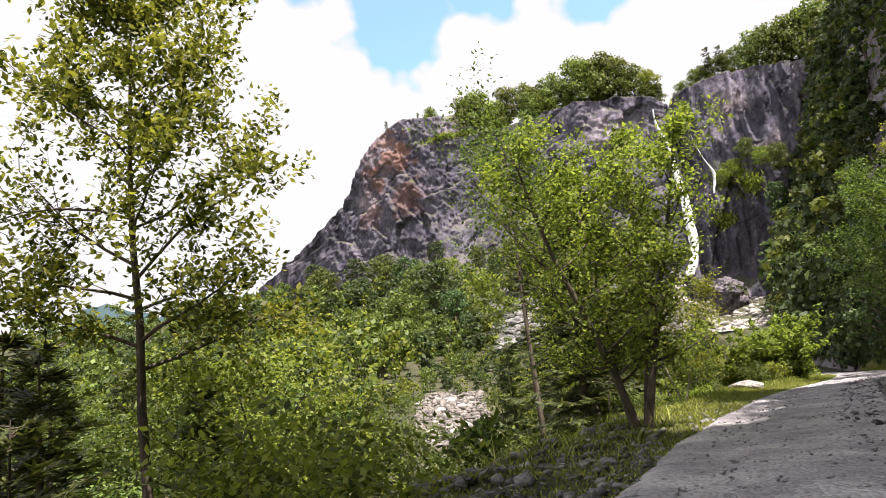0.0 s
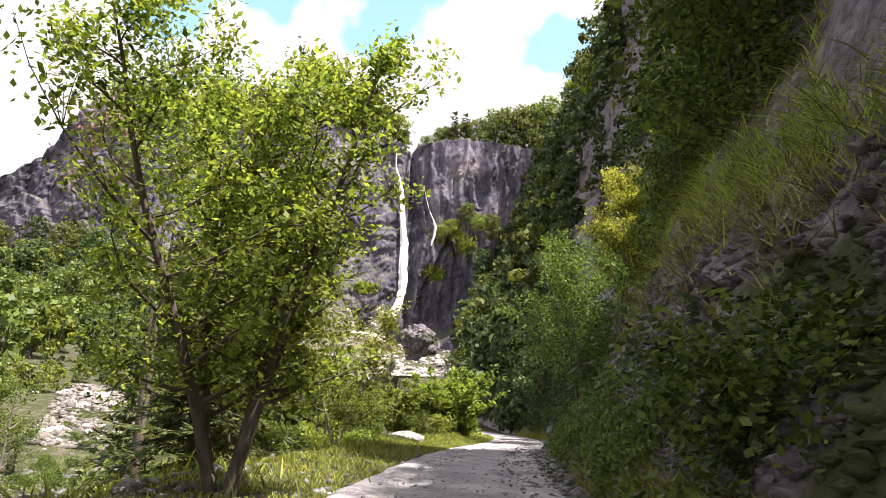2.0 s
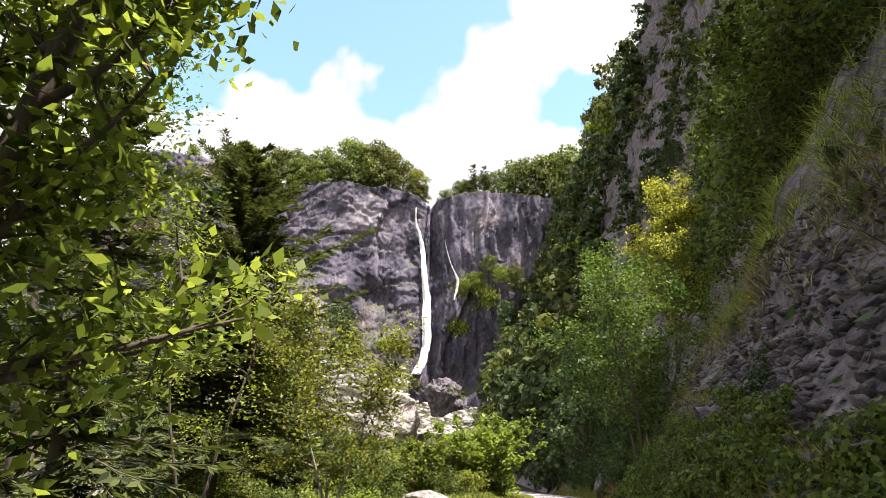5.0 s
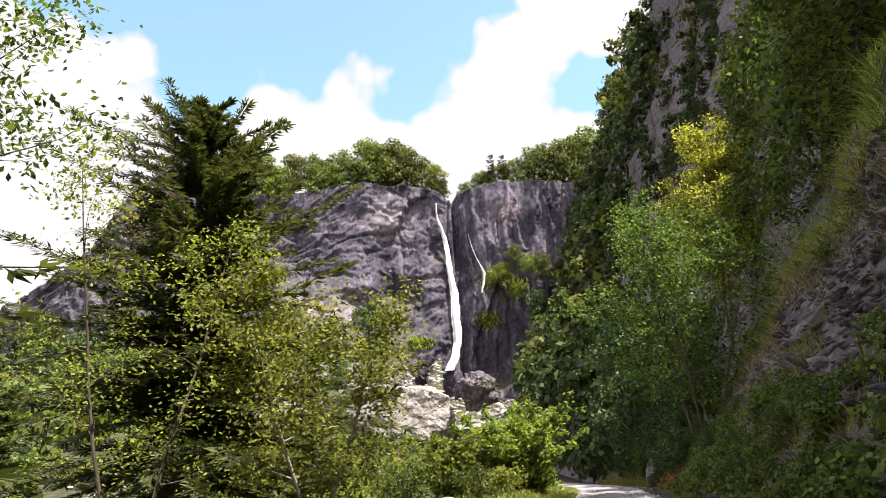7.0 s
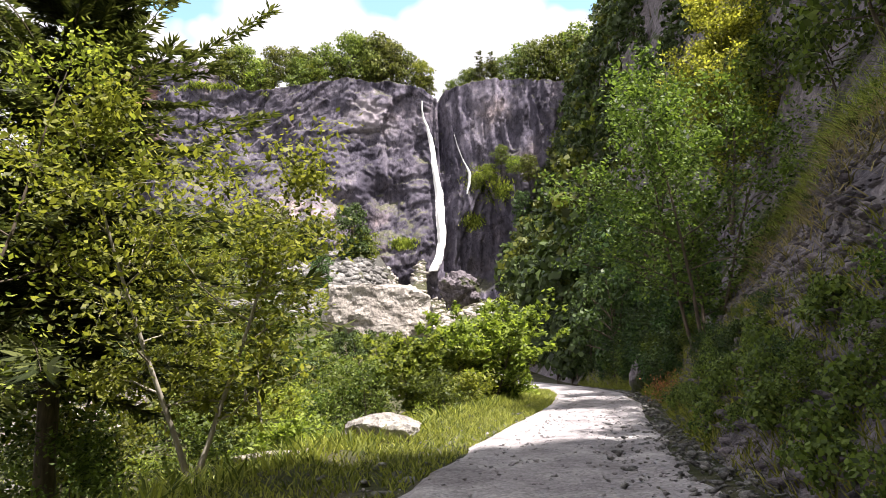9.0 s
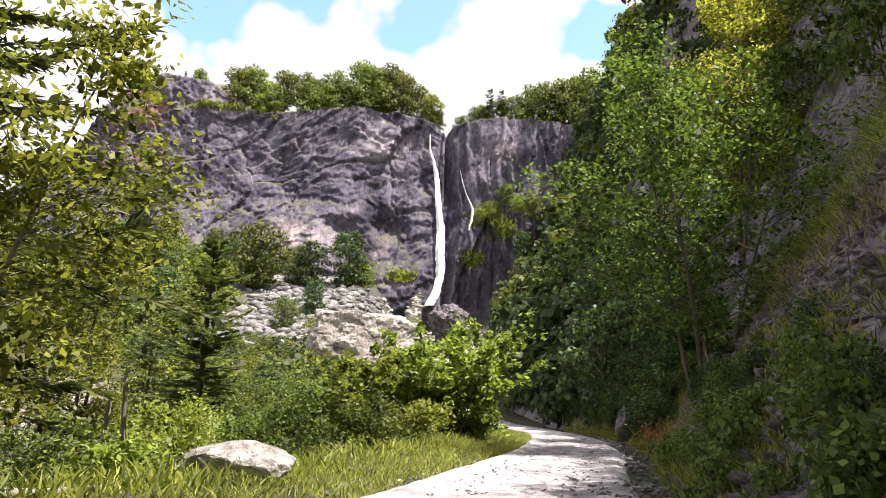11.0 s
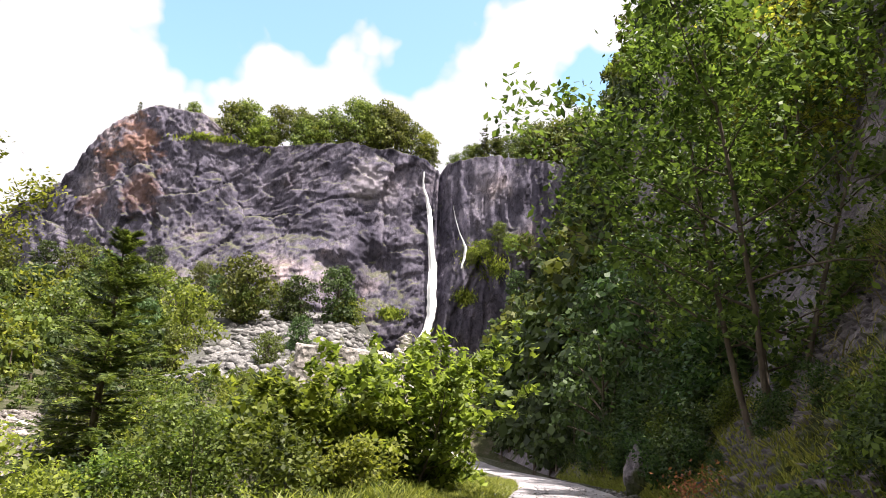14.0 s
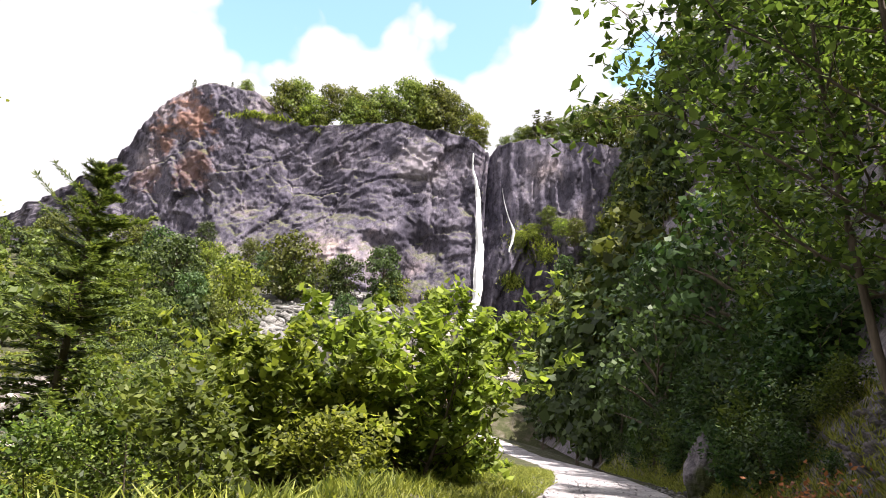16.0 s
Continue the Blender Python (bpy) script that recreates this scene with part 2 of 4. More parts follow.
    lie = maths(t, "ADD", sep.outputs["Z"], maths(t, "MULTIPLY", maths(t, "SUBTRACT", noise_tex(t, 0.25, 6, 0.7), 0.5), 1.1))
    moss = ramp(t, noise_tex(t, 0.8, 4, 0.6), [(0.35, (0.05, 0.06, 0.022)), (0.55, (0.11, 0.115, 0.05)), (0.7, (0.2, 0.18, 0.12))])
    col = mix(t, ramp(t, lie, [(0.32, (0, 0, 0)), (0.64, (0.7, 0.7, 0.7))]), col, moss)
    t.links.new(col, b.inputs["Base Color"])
    grit = noise_tex(t, 0.9, 8, 0.72, (1.0, 1.0, 0.7))
    rib = noise_tex(t, 0.22, 4, 0.6, (1.0, 1.0, 0.25))
    h = maths(t, "ADD", grit, maths(t, "ABSOLUTE", maths(t, "SUBTRACT", rib, 0.5)))
    bump(t, b, h, 0.9, 0.4)
    return m


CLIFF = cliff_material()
BANK_ROCK = rock_material("bank_rock", [(0.3, (0.075, 0.065, 0.078)), (0.5, (0.165, 0.144, 0.163)), (0.72, (0.31, 0.276, 0.3))], 1.6, 3.2, None, 0.12,
                          (0.35, 0.57, (0.05, 0.06, 0.018)))
PALE_ROCK = rock_material("pale_rock", [(0.3, (0.26, 0.24, 0.22)), (0.5, (0.42, 0.39, 0.36)), (0.75, (0.58, 0.55, 0.51))], 1.1, 0.9, None, 0.15)
SCREE = rock_material("scree_stone", [(0.3, (0.12, 0.117, 0.115)), (0.55, (0.24, 0.234, 0.228)), (0.75, (0.46, 0.45, 0.43))], 2.0, 1.5, None, 0.1)

SLAB = rock_material("slab_rock", [(0.3, (0.24, 0.215, 0.195)), (0.5, (0.42, 0.385, 0.35)), (0.75, (0.58, 0.545, 0.5))], 0.32, 0.22, None, 0.35)
STREAM = rock_material("stream_stone", [(0.3, (0.13, 0.115, 0.105)), (0.55, (0.25, 0.225, 0.205)), (0.75, (0.4, 0.37, 0.34))], 2.0, 1.5, None, 0.1)
SCREE_BED = rock_material("scree_bed", [(0.3, (0.05, 0.05, 0.045)), (0.55, (0.11, 0.11, 0.10)), (0.75, (0.2, 0.2, 0.185))], 0.6, 0.7, None, 0.3)


def ground_material():
    m, t, b = material("ground_soil", 0.95)
    f = noise_tex(t, 0.7, 8, 0.65)
    g = noise_tex(t, 9.0, 4, 0.6)
    col = ramp(t, f, [(0.3, (0.028, 0.035, 0.012)), (0.48, (0.05, 0.055, 0.02)), (0.6, (0.10, 0.09, 0.06)), (0.72, (0.16, 0.15, 0.125))])
    col = mix(t, 0.4, col, ramp(t, g, [(0.3, (0.4, 0.4, 0.4)), (0.7, (1.3, 1.3, 1.3))]), "MULTIPLY")
    t.links.new(col, b.inputs["Base Color"])
    bump(t, b, maths(t, "ADD", f, g), 0.8, 0.1)
    return m


def gravel_material():
    m, t, b = material("road_gravel", 0.92)
    f = noise_tex(t, 0.9, 6, 0.6)
    g = voronoi(t, 26.0)
    k = voronoi(t, 26.0, "F1", None, "Color")
    col = ramp(t, f, [(0.3, (0.19, 0.178, 0.188)), (0.5, (0.33, 0.312, 0.325)), (0.7, (0.5, 0.48, 0.485))])
    sepc = t.nodes.new("ShaderNodeSeparateColor")
    t.links.new(k, sepc.inputs[0])
    col = mix(t, 0.6, col, ramp(t, sepc.outputs[0], [(0.0, (0.55, 0.53, 0.52)), (1.0, (1.35, 1.32, 1.3))]), "MULTIPLY")
    t.links.new(col, b.inputs["Base Color"])
    bump(t, b, maths(t, "SUBTRACT", f, maths(t, "MULTIPLY", g, 0.6)), 1.0, 0.03)
    return m


def water_material():
    m, t, b = material("falling_water", 0.35)
    f = noise_tex(t, 0.9, 7, 0.65, (1.0, 1.0, 0.09))
    t.links.new(ramp(t, f, [(0.3, (0.76, 0.79, 0.84)), (0.45, (0.95, 0.96, 0.97))]), b.inputs["Base Color"])
    bump(t, b, f, 0.35, 0.4)
    return m


SOIL, GRAVEL, WATER = ground_material(), gravel_material(), water_material()
# forest green shifted to blue: the haze of distance is put into the colour
FAR_HILL, _t, _b = material("far_hill_hazed", 1.0)
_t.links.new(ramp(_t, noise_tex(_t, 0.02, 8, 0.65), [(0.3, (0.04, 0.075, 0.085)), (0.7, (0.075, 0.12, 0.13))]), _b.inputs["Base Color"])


# ---- mesh helpers ----
rng = np.random.default_rng(7)


def mesh_of(name, V, F, mat, smooth=False):
    """A mesh from arrays of vertices and of faces with one number of corners."""
    V, F = np.asarray(V, dtype=np.float32), np.asarray(F, dtype=np.int32)
    me = bpy.data.meshes.new(name)
    me.vertices.add(len(V))
    me.vertices.foreach_set("co", V.ravel())
    me.loops.add(F.size)
    me.loops.foreach_set("vertex_index", F.ravel())
    me.polygons.add(len(F))
    me.polygons.foreach_set("loop_start", np.arange(0, F.size, F.shape[1], dtype=np.int32))
    me.update(calc_edges=True)
    me.materials.append(mat)
    if smooth:
        me.shade_smooth()
    return me


def part(name, me, parent, label=""):
    ob = new(name, me)
    ob.parent = parent
    if label:
        tagged(ob, label)
    return ob


def join(pieces):
    V, F, n = [], [], 0
    for v, f in pieces:
        V.append(v), F.append(np.asarray(f) + n)
        n += len(v)
    return np.concatenate(V), np.concatenate(F)


def tube(points, radii, sides=6):
    P = np.asarray(points, dtype=float)
    n = len(P)
    tan = np.gradient(P, axis=0)
    tan /= np.linalg.norm(tan, axis=1)[:, None] + 1e-9
    ref = np.where(np.abs(tan[:, 2:3]) > 0.9, np.array([[1.0, 0, 0]]), np.array([[0, 0, 1.0]]))
    u = np.cross(tan, ref)
    u /= np.linalg.norm(u, axis=1)[:, None] + 1e-9
    w = np.cross(tan, u)
    a = np.linspace(0, 2 * np.pi, sides, endpoint=False)
    V = P[:, None] + np.asarray(radii)[:, None, None] * (np.cos(a)[None, :, None] * u[:, None] + np.sin(a)[None, :, None] * w[:, None])
    i, j = np.meshgrid(np.arange(n - 1), np.arange(sides), indexing="ij")
    k = (j + 1) % sides
    F = np.stack([i * sides + j, i * sides + k, (i + 1) * sides + k, (i + 1) * sides + j], -1).reshape(-1, 4)
    return V.reshape(-1, 3), F


def leaves(centres, size, r, droop=0.25, up=0.8, slim=0.55, facing=None):
    """A folded four-cornered leaf at each centre."""
    n = len(centres)
    nor = r.normal(size=(n, 3))
    nor[:, 2] = np.abs(nor[:, 2]) + up
    if facing is not None:
        nor = facing * 1.6 + r.normal(size=(n, 3)) * 0.7
    nor /= np.linalg.norm(nor, axis=1)[:, None]
    d = r.normal(size=(n, 3))
    d -= (d * nor).sum(1)[:, None] * nor
    d /= np.linalg.norm(d, axis=1)[:, None]
    d[:, 2] -= droop
    s = np.cross(nor, d)
    L = (size * r.uniform(0.65, 1.25, n))[:, None]
    c = np.asarray(centres)
    V = np.stack([c - d * L * 0.5, c + s * L * slim * 0.5 - nor * L * 0.08, c + d * L * 0.5, c - s * L * slim * 0.5 - nor * L * 0.08], 1).reshape(-1, 3)
    return V, np.arange(4 * n).reshape(n, 4)


def curve(a, d, length, r, lift=0.3, n=5, wob=0.12):
    """A bent limb from a along d."""
    pts, p, d = [np.array(a, float)], np.array(a, float), np.array(d, float)
    for _ in range(n - 1):
        d = d + r.normal(size=3) * wob + np.array([0, 0, lift / n])
        d /= np.linalg.norm(d)
        p = p + d * length / (n - 1)
        pts.append(p)
    return np.array(pts)


def broadleaf(name, seed, h, rx, bare=0.25, stems=1, trunk_r=0.12, n_leaf=9000, leaf=0.11, mat=None, bark=None, limbs=13, twigs=5, spread=0.16,
              label="", category="tree", group="", lean=0.0, fork=0.12, up=0.7, kind="", twig_wood=True):
    """A tree with forking limbs and leaves in loose clusters at its twigs; its foot is at the origin."""
    r = np.random.default_rng(seed)
    wood, tips = [], []
    for s in range(stems):
        az = 2 * np.pi * s / max(stems, 1) + r.uniform(0, 1)
        tilt = (fork + r.uniform(0, 0.1)) if stems > 1 else lean
        stem = curve((0.08 * trunk_r * np.cos(az), 0.08 * trunk_r * np.sin(az), -0.3), (np.cos(az) * tilt, np.sin(az) * tilt, 1), h * r.uniform(0.84, 0.97), r, 0.25, 9, 0.05)
        rad = trunk_r * np.linspace(1, 0.12, 9) ** 0.9 * (0.75 if stems > 1 else 1)
        rad[0] *= 1.35
        wood.append(tube(stem, rad, 7))
        for i in range(limbs):
            f = bare + (1 - bare) * (i + r.uniform(0, 1)) / limbs
            k = min(f, 0.97) * 8
            base = stem[int(k)] * (1 - k % 1) + stem[min(int(k) + 1, 8)] * (k % 1)
            g = (f - bare) / (1 - bare)
            width = rx * (np.sin(np.pi * (0.18 + 0.76 * g)) ** 0.7) * r.uniform(0.55, 1.12)
            a = i * 2.4 + r.uniform(-0.5, 0.5)
            limb = curve(base, (np.cos(a), np.sin(a), 0.25 + 0.5 * g), width, r, 0.35, 6, 0.14)
            lr = rad[min(int(k), 8)] * 0.5
            wood.append(tube(limb, np.linspace(lr, lr * 0.2, 6), 5))
            tips += [(limb[4], 0.7), (limb[5], 0.8), (limb[3], 0.5)]
            for q in range(twigs):
                b = limb[1 + int(r.integers(0, 5))]
                d = (limb[5] - limb[0]) / (np.linalg.norm(limb[5] - limb[0]) + 1e-6) + r.normal(size=3) * 0.75
                tw = curve(b, d / np.linalg.norm(d), width * r.uniform(0.22, 0.5), r, 0.2, 4, 0.2)
                if twig_wood:
                    wood.append(tube(tw, np.linspace(lr * 0.3, lr * 0.1, 4), 3))
                tips += [(tw[1], 0.5), (tw[2], 0.9), (tw[3], 1.0)]
        tips.append((stem[8], 1.0))
    C, W = np.array([c for c, _ in tips]), np.array([w for _, w in tips])
    pick = r.choice(len(C), n_leaf, p=W / W.sum())
    pos = C[pick] + r.normal(size=(n_leaf, 3)) * spread * rx * np.array([1, 1, 0.7])
    top = new(name)
    part("trunk", mesh_of("trunk", *join(wood), bark or BARK, True), top)
    part("crown", mesh_of("crown", *leaves(pos, leaf, r, up=up), mat or LEAF), top)
    return tagged(top, label, category, group, kind)


def clump_arrays(seed, h, rx, n_leaf, leaf, lobes=16, low=0.12, fat=1.0, limbs=True):
    """Wood and leaves of a tree seen from afar: limbs that carry billows of leaves."""
    r = np.random.default_rng(seed)
    wood = [tube(curve((0, 0, -0.5), (0, 0, 1), h * 0.8, r, 0.1, 7, 0.05), np.linspace(0.026 * h, 0.004 * h, 7), 6)]
    pos, nor, size = [], [], []
    for k in range(lobes):
        f = (k + 0.5) / lobes
        z = h * (low + (0.92 - low) * f)
        w = rx * math.sin(math.pi * (0.22 + 0.66 * f)) ** 0.8
        a = k * 2.4 + r.uniform(-0.4, 0.4)
        q = r.uniform(0.25, 0.95)
        c = np.array((w * q * math.cos(a), w * q * math.sin(a), z))
        size.append((c, fat * rx * r.uniform(0.28, 0.52)))
        if limbs:
            wood.append(tube(np.array([(0, 0, z * 0.75), c * (0.5, 0.5, 0.9), c]), [0.011 * h, 0.007 * h, 0.003 * h], 4))
    total = sum(s * s for _, s in size)
    for c, s in size:
        n = int(n_leaf * s * s / total)
        d = r.normal(size=(n, 3))
        d /= np.linalg.norm(d, axis=1)[:, None]
        d[:, 2] = np.where(d[:, 2] < -0.35, -d[:, 2], d[:, 2])
        pos.append(c + d * s * (r.uniform(0.25, 1.0, n) ** 0.5 + 0.12 * r.normal(size=n))[:, None] * np.array([1, 1, 0.8]))
        nor.append(d)
    return join(wood), leaves(np.concatenate(pos), leaf, r, facing=np.concatenate(nor), slim=0.7)


def clumped(name, seed, h, rx, n_leaf, leaf, mat, label, group, lobes=16, low=0.12, fat=1.0):
    wood, crown = clump_arrays(seed, h, rx, n_leaf, leaf, lobes, low, fat)
    top = new(name)
    part("trunk", mesh_of("trunk", *wood, BARK, True), top)
    part("crown", mesh_of("crown", *crown, mat), top)
    return tagged(top, label, "tree", group)


def wood_of(name, pattern, places, mat, label):
    """A far wood nobody could count: the trees of one kind in one mesh. places: x, y, z, turn, size."""
    (wv, wf), (lv, lf) = pattern
    V0, F0 = np.concatenate([wv, lv]), np.concatenate([wf, lf + len(wv)])
    V, F = [], []
    for k, (x, y, z, a, s) in enumerate(places):
        c, q = math.cos(a) * s, math.sin(a) * s
        V.append(np.stack([V0[:, 0] * c - V0[:, 1] * q + x, V0[:, 0] * q + V0[:, 1] * c + y, V0[:, 2] * s + z], 1))
        F.append(F0 + k * len(V0))
    me = mesh_of(name, np.concatenate(V), np.concatenate(F), BARK)
    me.materials.append(mat)
    one = np.concatenate([np.zeros(len(wf), np.int32), np.ones(len(lf), np.int32)])
    me.polygons.foreach_set("material_index", np.tile(one, len(places)))
    return tagged(new(name, me), label, "wood", kind="stuff")


def conifer(name, seed, h, r0, whorls=26, per=7, cards=16, mat=None, label="", group="", card=0.34, low=0.08):
    """A spruce: whorls of drooping boughs with flat sprays of needles."""
    r = np.random.default_rng(seed)
    wood = [tube(np.array([[0, 0, -0.3], [0, 0, h * 0.3], [0.03 * h * r.uniform(-1, 1) * 0.3, 0, h * 0.7], [0, 0, h]]), [h * 0.017, h * 0.014, h * 0.007, 0.01], 7)]
    pos, dirs, sz = [], [], []
    for w in range(whorls):
        f = (w + 0.6) / whorls
        z = h * (low + (0.99 - low) * f)
        length = r0 * (1 - f) ** 0.55 * (0.8 + 0.35 * math.sin(w * 2.1)) + 0.12
        for i in range(per):
            a = 2 * np.pi * i / per + w * 1.3 + r.uniform(-0.3, 0.3)
            L = length * r.uniform(0.4, 1.25)
            if r.uniform() < 0.14:
                continue
            b = curve((0, 0, min(h * 0.985, z + h / whorls * r.uniform(-0.8, 0.8))), (np.cos(a), np.sin(a), 0.5 * f - 0.15 + r.uniform(-0.28, 0.28)), L, r, -0.05 + 0.3 * f, 5, 0.06)
            wood.append(tube(b, np.linspace(0.02, 0.005, 5), 3))
            for c in range(cards):
                k = (0.12 + 0.88 * (c + r.uniform(0, 1)) / cards) * 4
                k = min(k, 3.99)
                p = b[int(k)] * (1 - k % 1) + b[int(k) + 1] * (k % 1)
                d = b[int(k) + 1] - b[int(k)]
                d = d / (np.linalg.norm(d) + 1e-6)
                side = np.cross(d, (0, 0, 1)) * (1 if c % 2 else -1)
                q = d * 0.7 + side * r.uniform(0.3, 1.0) + np.array([0, 0, r.uniform(-0.35, 0.1)])
                pos.append(p), dirs.append(q / np.linalg.norm(q)), sz.append(card * (0.7 + 0.5 * (1 - f)) * r.uniform(0.7, 1.3))
    c, d, s = np.array(pos), np.array(dirs), np.array(sz)[:, None]
    side = np.cross(d, np.array([[0, 0, 1.0]]) + r.normal(size=d.shape) * 0.35)
    side /= np.linalg.norm(side, axis=1)[:, None] + 1e-6
    fan = []
    for turn, long in ((0.0, 1.0), (0.75, 0.7), (-0.75, 0.7)):
        e = d + side * turn
        e /= np.linalg.norm(e, axis=1)[:, None]
        w = np.cross(e, np.cross(side, d))
        at = c + d * s * (0.0 if turn == 0 else 0.18)
        fan.append(np.stack([at, at + e * s * long * 0.5 + w * s * 0.085, at + e * s * long, at + e * s * long * 0.5 - w * s * 0.085 - np.array([0, 0, 0.015])], 1).reshape(-1, 3))
    V = np.concatenate(fan)
    top = new(name)
    part("trunk", mesh_of("trunk", *join(wood), BARK, True), top)
    part("crown", mesh_of("crown", V, np.arange(len(V)).reshape(-1, 4), mat or NEEDLE), top)
    return tagged(top, label, "conifer", group)


def smooth_at(y, xs, ys):
    return np.interp(y, xs, ys)


def fractal(x, y, z, octaves=4, h=0.9):
    return noise.fractal((x, y, z), h, 2.1, octaves)


def stones(name, seed, places, sizes, mat, label, category, flat=0.7, kind="stuff"):
    """Many small broken stones in one mesh, each a dented octahedron."""
    r = np.random.default_rng(seed)
    P, S = np.asarray(places, float), np.asarray(sizes, float)
    n = len(P)
    base = np.array([(1, 0, 0), (0, 1, 0), (-1, 0, 0), (0, -1, 0), (0, 0, 1), (0, 0, -1), (0.7, 0.7, 0.55), (-0.7, 0.6, 0.6), (-0.6, -0.75, 0.5), (0.7, -0.65, 0.6)])
    tri = np.array([(0, 6, 4), (0, 1, 6), (1, 7, 6), (6, 7, 4), (1, 2, 7), (2, 8, 7), (7, 8, 4), (2, 3, 8), (3, 9, 8), (8, 9, 4), (3, 0, 9), (0, 4, 9), (1, 0, 5), (2, 1, 5), (3, 2, 5), (0, 3, 5)])
    V = base[None] * (1 + r.normal(size=(n, 10, 1)) * 0.16) + r.normal(size=(n, 10, 3)) * 0.07
    V *= r.uniform(0.55, 1.2, (n, 1, 3)) * np.array([1, 1, flat])
    a = r.uniform(0, 6.28, n)
    c, s = np.cos(a)[:, None], np.sin(a)[:, None]
    V = np.stack([V[..., 0] * c - V[..., 1] * s, V[..., 0] * s + V[..., 1] * c, V[..., 2] + V[..., 0] * r.uniform(-0.4, 0.4, (n, 1))], -1)
    V = V * S[:, None, None] + P[:, None]
    F = (tri[None] + (np.arange(n) * 10)[:, None, None]).reshape(-1, 3)
    return tagged(new(name, mesh_of(name, V.reshape(-1, 3), F, mat)), label, category, kind=kind)


def boulder(name, seed, size, mat, label, category="boulder", group="", rough=0.22, levels=4, flat_top=False):
    """A weathered block: a sphere cut flat along chance planes, then roughened."""
    r = np.random.default_rng(seed)
    bm = bmesh.new()
    bmesh.ops.create_icosphere(bm, subdivisions=levels, radius=1.0)
    planes = []
    for _ in range(9):
        d = r.normal(size=3)
        planes.append((Vector(d / np.linalg.norm(d)), r.uniform(0.55, 0.85)))
    if flat_top:
        planes += [(Vector((0.05, -0.1, 1)).normalized(), 0.5), (Vector((0, -1, 0.1)).normalized(), 0.6)]
    for v in bm.verts:
        p = v.co.copy()
        for d, k in planes:
            over = p.dot(d) - k
            if over > 0:
                p -= d * over * 0.92
        f = noise.fractal(p * 2.3 + Vector((seed, 0, 0)), 0.8, 2.1, 5)
        v.co = Vector((p.x * size[0], p.y * size[1], p.z * size[2])) * (1 + rough * 0.5 * f)
    me = bpy.data.meshes.new(name)
    bm.to_mesh(me)
    bm.free()
    me.materials.append(mat)
    return tagged(new(name, me), label, category, group)


def blades(name, seed, places, height, mat, label, lean=0.35, width=0.016, category="grass"):
    """Grass: a bent blade of two faces at each place, in one mesh."""
    r = np.random.default_rng(seed)
    P = np.asarray(places, float)
    n = len(P)
    a = r.uniform(0, 6.28, n)
    side = np.stack([np.cos(a), np.sin(a), np.zeros(n)], 1)
    d = r.normal(size=(n, 3)) * lean
    d[:, 2] = 1
    H = (np.asarray(height) * r.uniform(0.5, 1.2, n))[:, None]
    w = (width * r.uniform(0.7, 1.4, n) * np.ones(n))[:, None]
    mid = P + d * H * 0.55
    tip = P + d * H * np.array([1.5, 1.5, 0.95])
    V = np.stack([P - side * w, P + side * w, mid + side * w * 0.8, mid - side * w * 0.8, tip + side * w * 0.15, tip - side * w * 0.15], 1).reshape(-1, 3)
    k = (np.arange(n) * 6)[:, None]
    F = np.concatenate([k + np.array([[0, 1, 2, 3]]), k + np.array([[3, 2, 4, 5]])])
    return tagged(new(name, mesh_of(name, V, F, mat)), label, category, kind="stuff")


# ---- the lie of the land ----
ROAD_Y = [-60, 0, 6, 12, 20, 28, 36, 45, 55, 66, 80, 100, 130, 180, 400]
ROAD_X = [-9, 0.1, 0.65, 1.2, 2.5, 3.95, 5.75, 8.1, 10.0, 11.3, 12.2, 11.5, 7.0, 0.0, 0.0]
ROAD_Z = [0.5, 0.5, 0.55, 0.6, 0.65, 0.6, 0.5, 0.45, 0.4, 0.3, 0.15, 0.2, 2.0, 8.0, 60.0]


def road_x(y):
    return float(np.interp(y, ROAD_Y, ROAD_X))


def road_z(y):
    return float(np.interp(y, ROAD_Y, ROAD_Z))


def land(x, y):
    """The height of the ground on the valley's side of the road."""
    d = x - road_x(y)
    z = road_z(y)
    if y < 130:
        low = float(np.interp(y, [-60, 40, 70, 90, 130], [-5, -4, -3, -1.5, 4]))
    else:
        hollow = float(np.interp(y, [130, 157, 200, 280, 340, 395, 430, 3000], [4, 9, 11, 18, 27, 38, 50, 60]))
        slope = float(np.interp(y, [130, 157, 240, 300, 340, 395, 430, 3000], [4, 8, 18, 43, 56, 62, 64, 60]))
        low = hollow + (slope - hollow) * float(np.interp(x, [-24, -8], [1, 0]))
    low += 0.9 * fractal(x * 0.05, y * 0.05, 3.0)
    if d < 0:
        w = np.clip((-d - 3.2) / 9.0, 0, 1)
        w = w * w * (3 - 2 * w)
        flat = z - 0.03 + 0.12 * np.clip((-d - 1.7), 0, 1.5) * (0.6 + fractal(x * 0.8, y * 0.8, 0.0))
        g = flat * (1 - w) + low * w
        return g + min(max(0.0, -x - 70) * 0.05, 25)
    w = np.clip((d - 2.0) / 6.0, 0, 1)
    return z - 0.03 - w * 1.0 if y < 130 else low


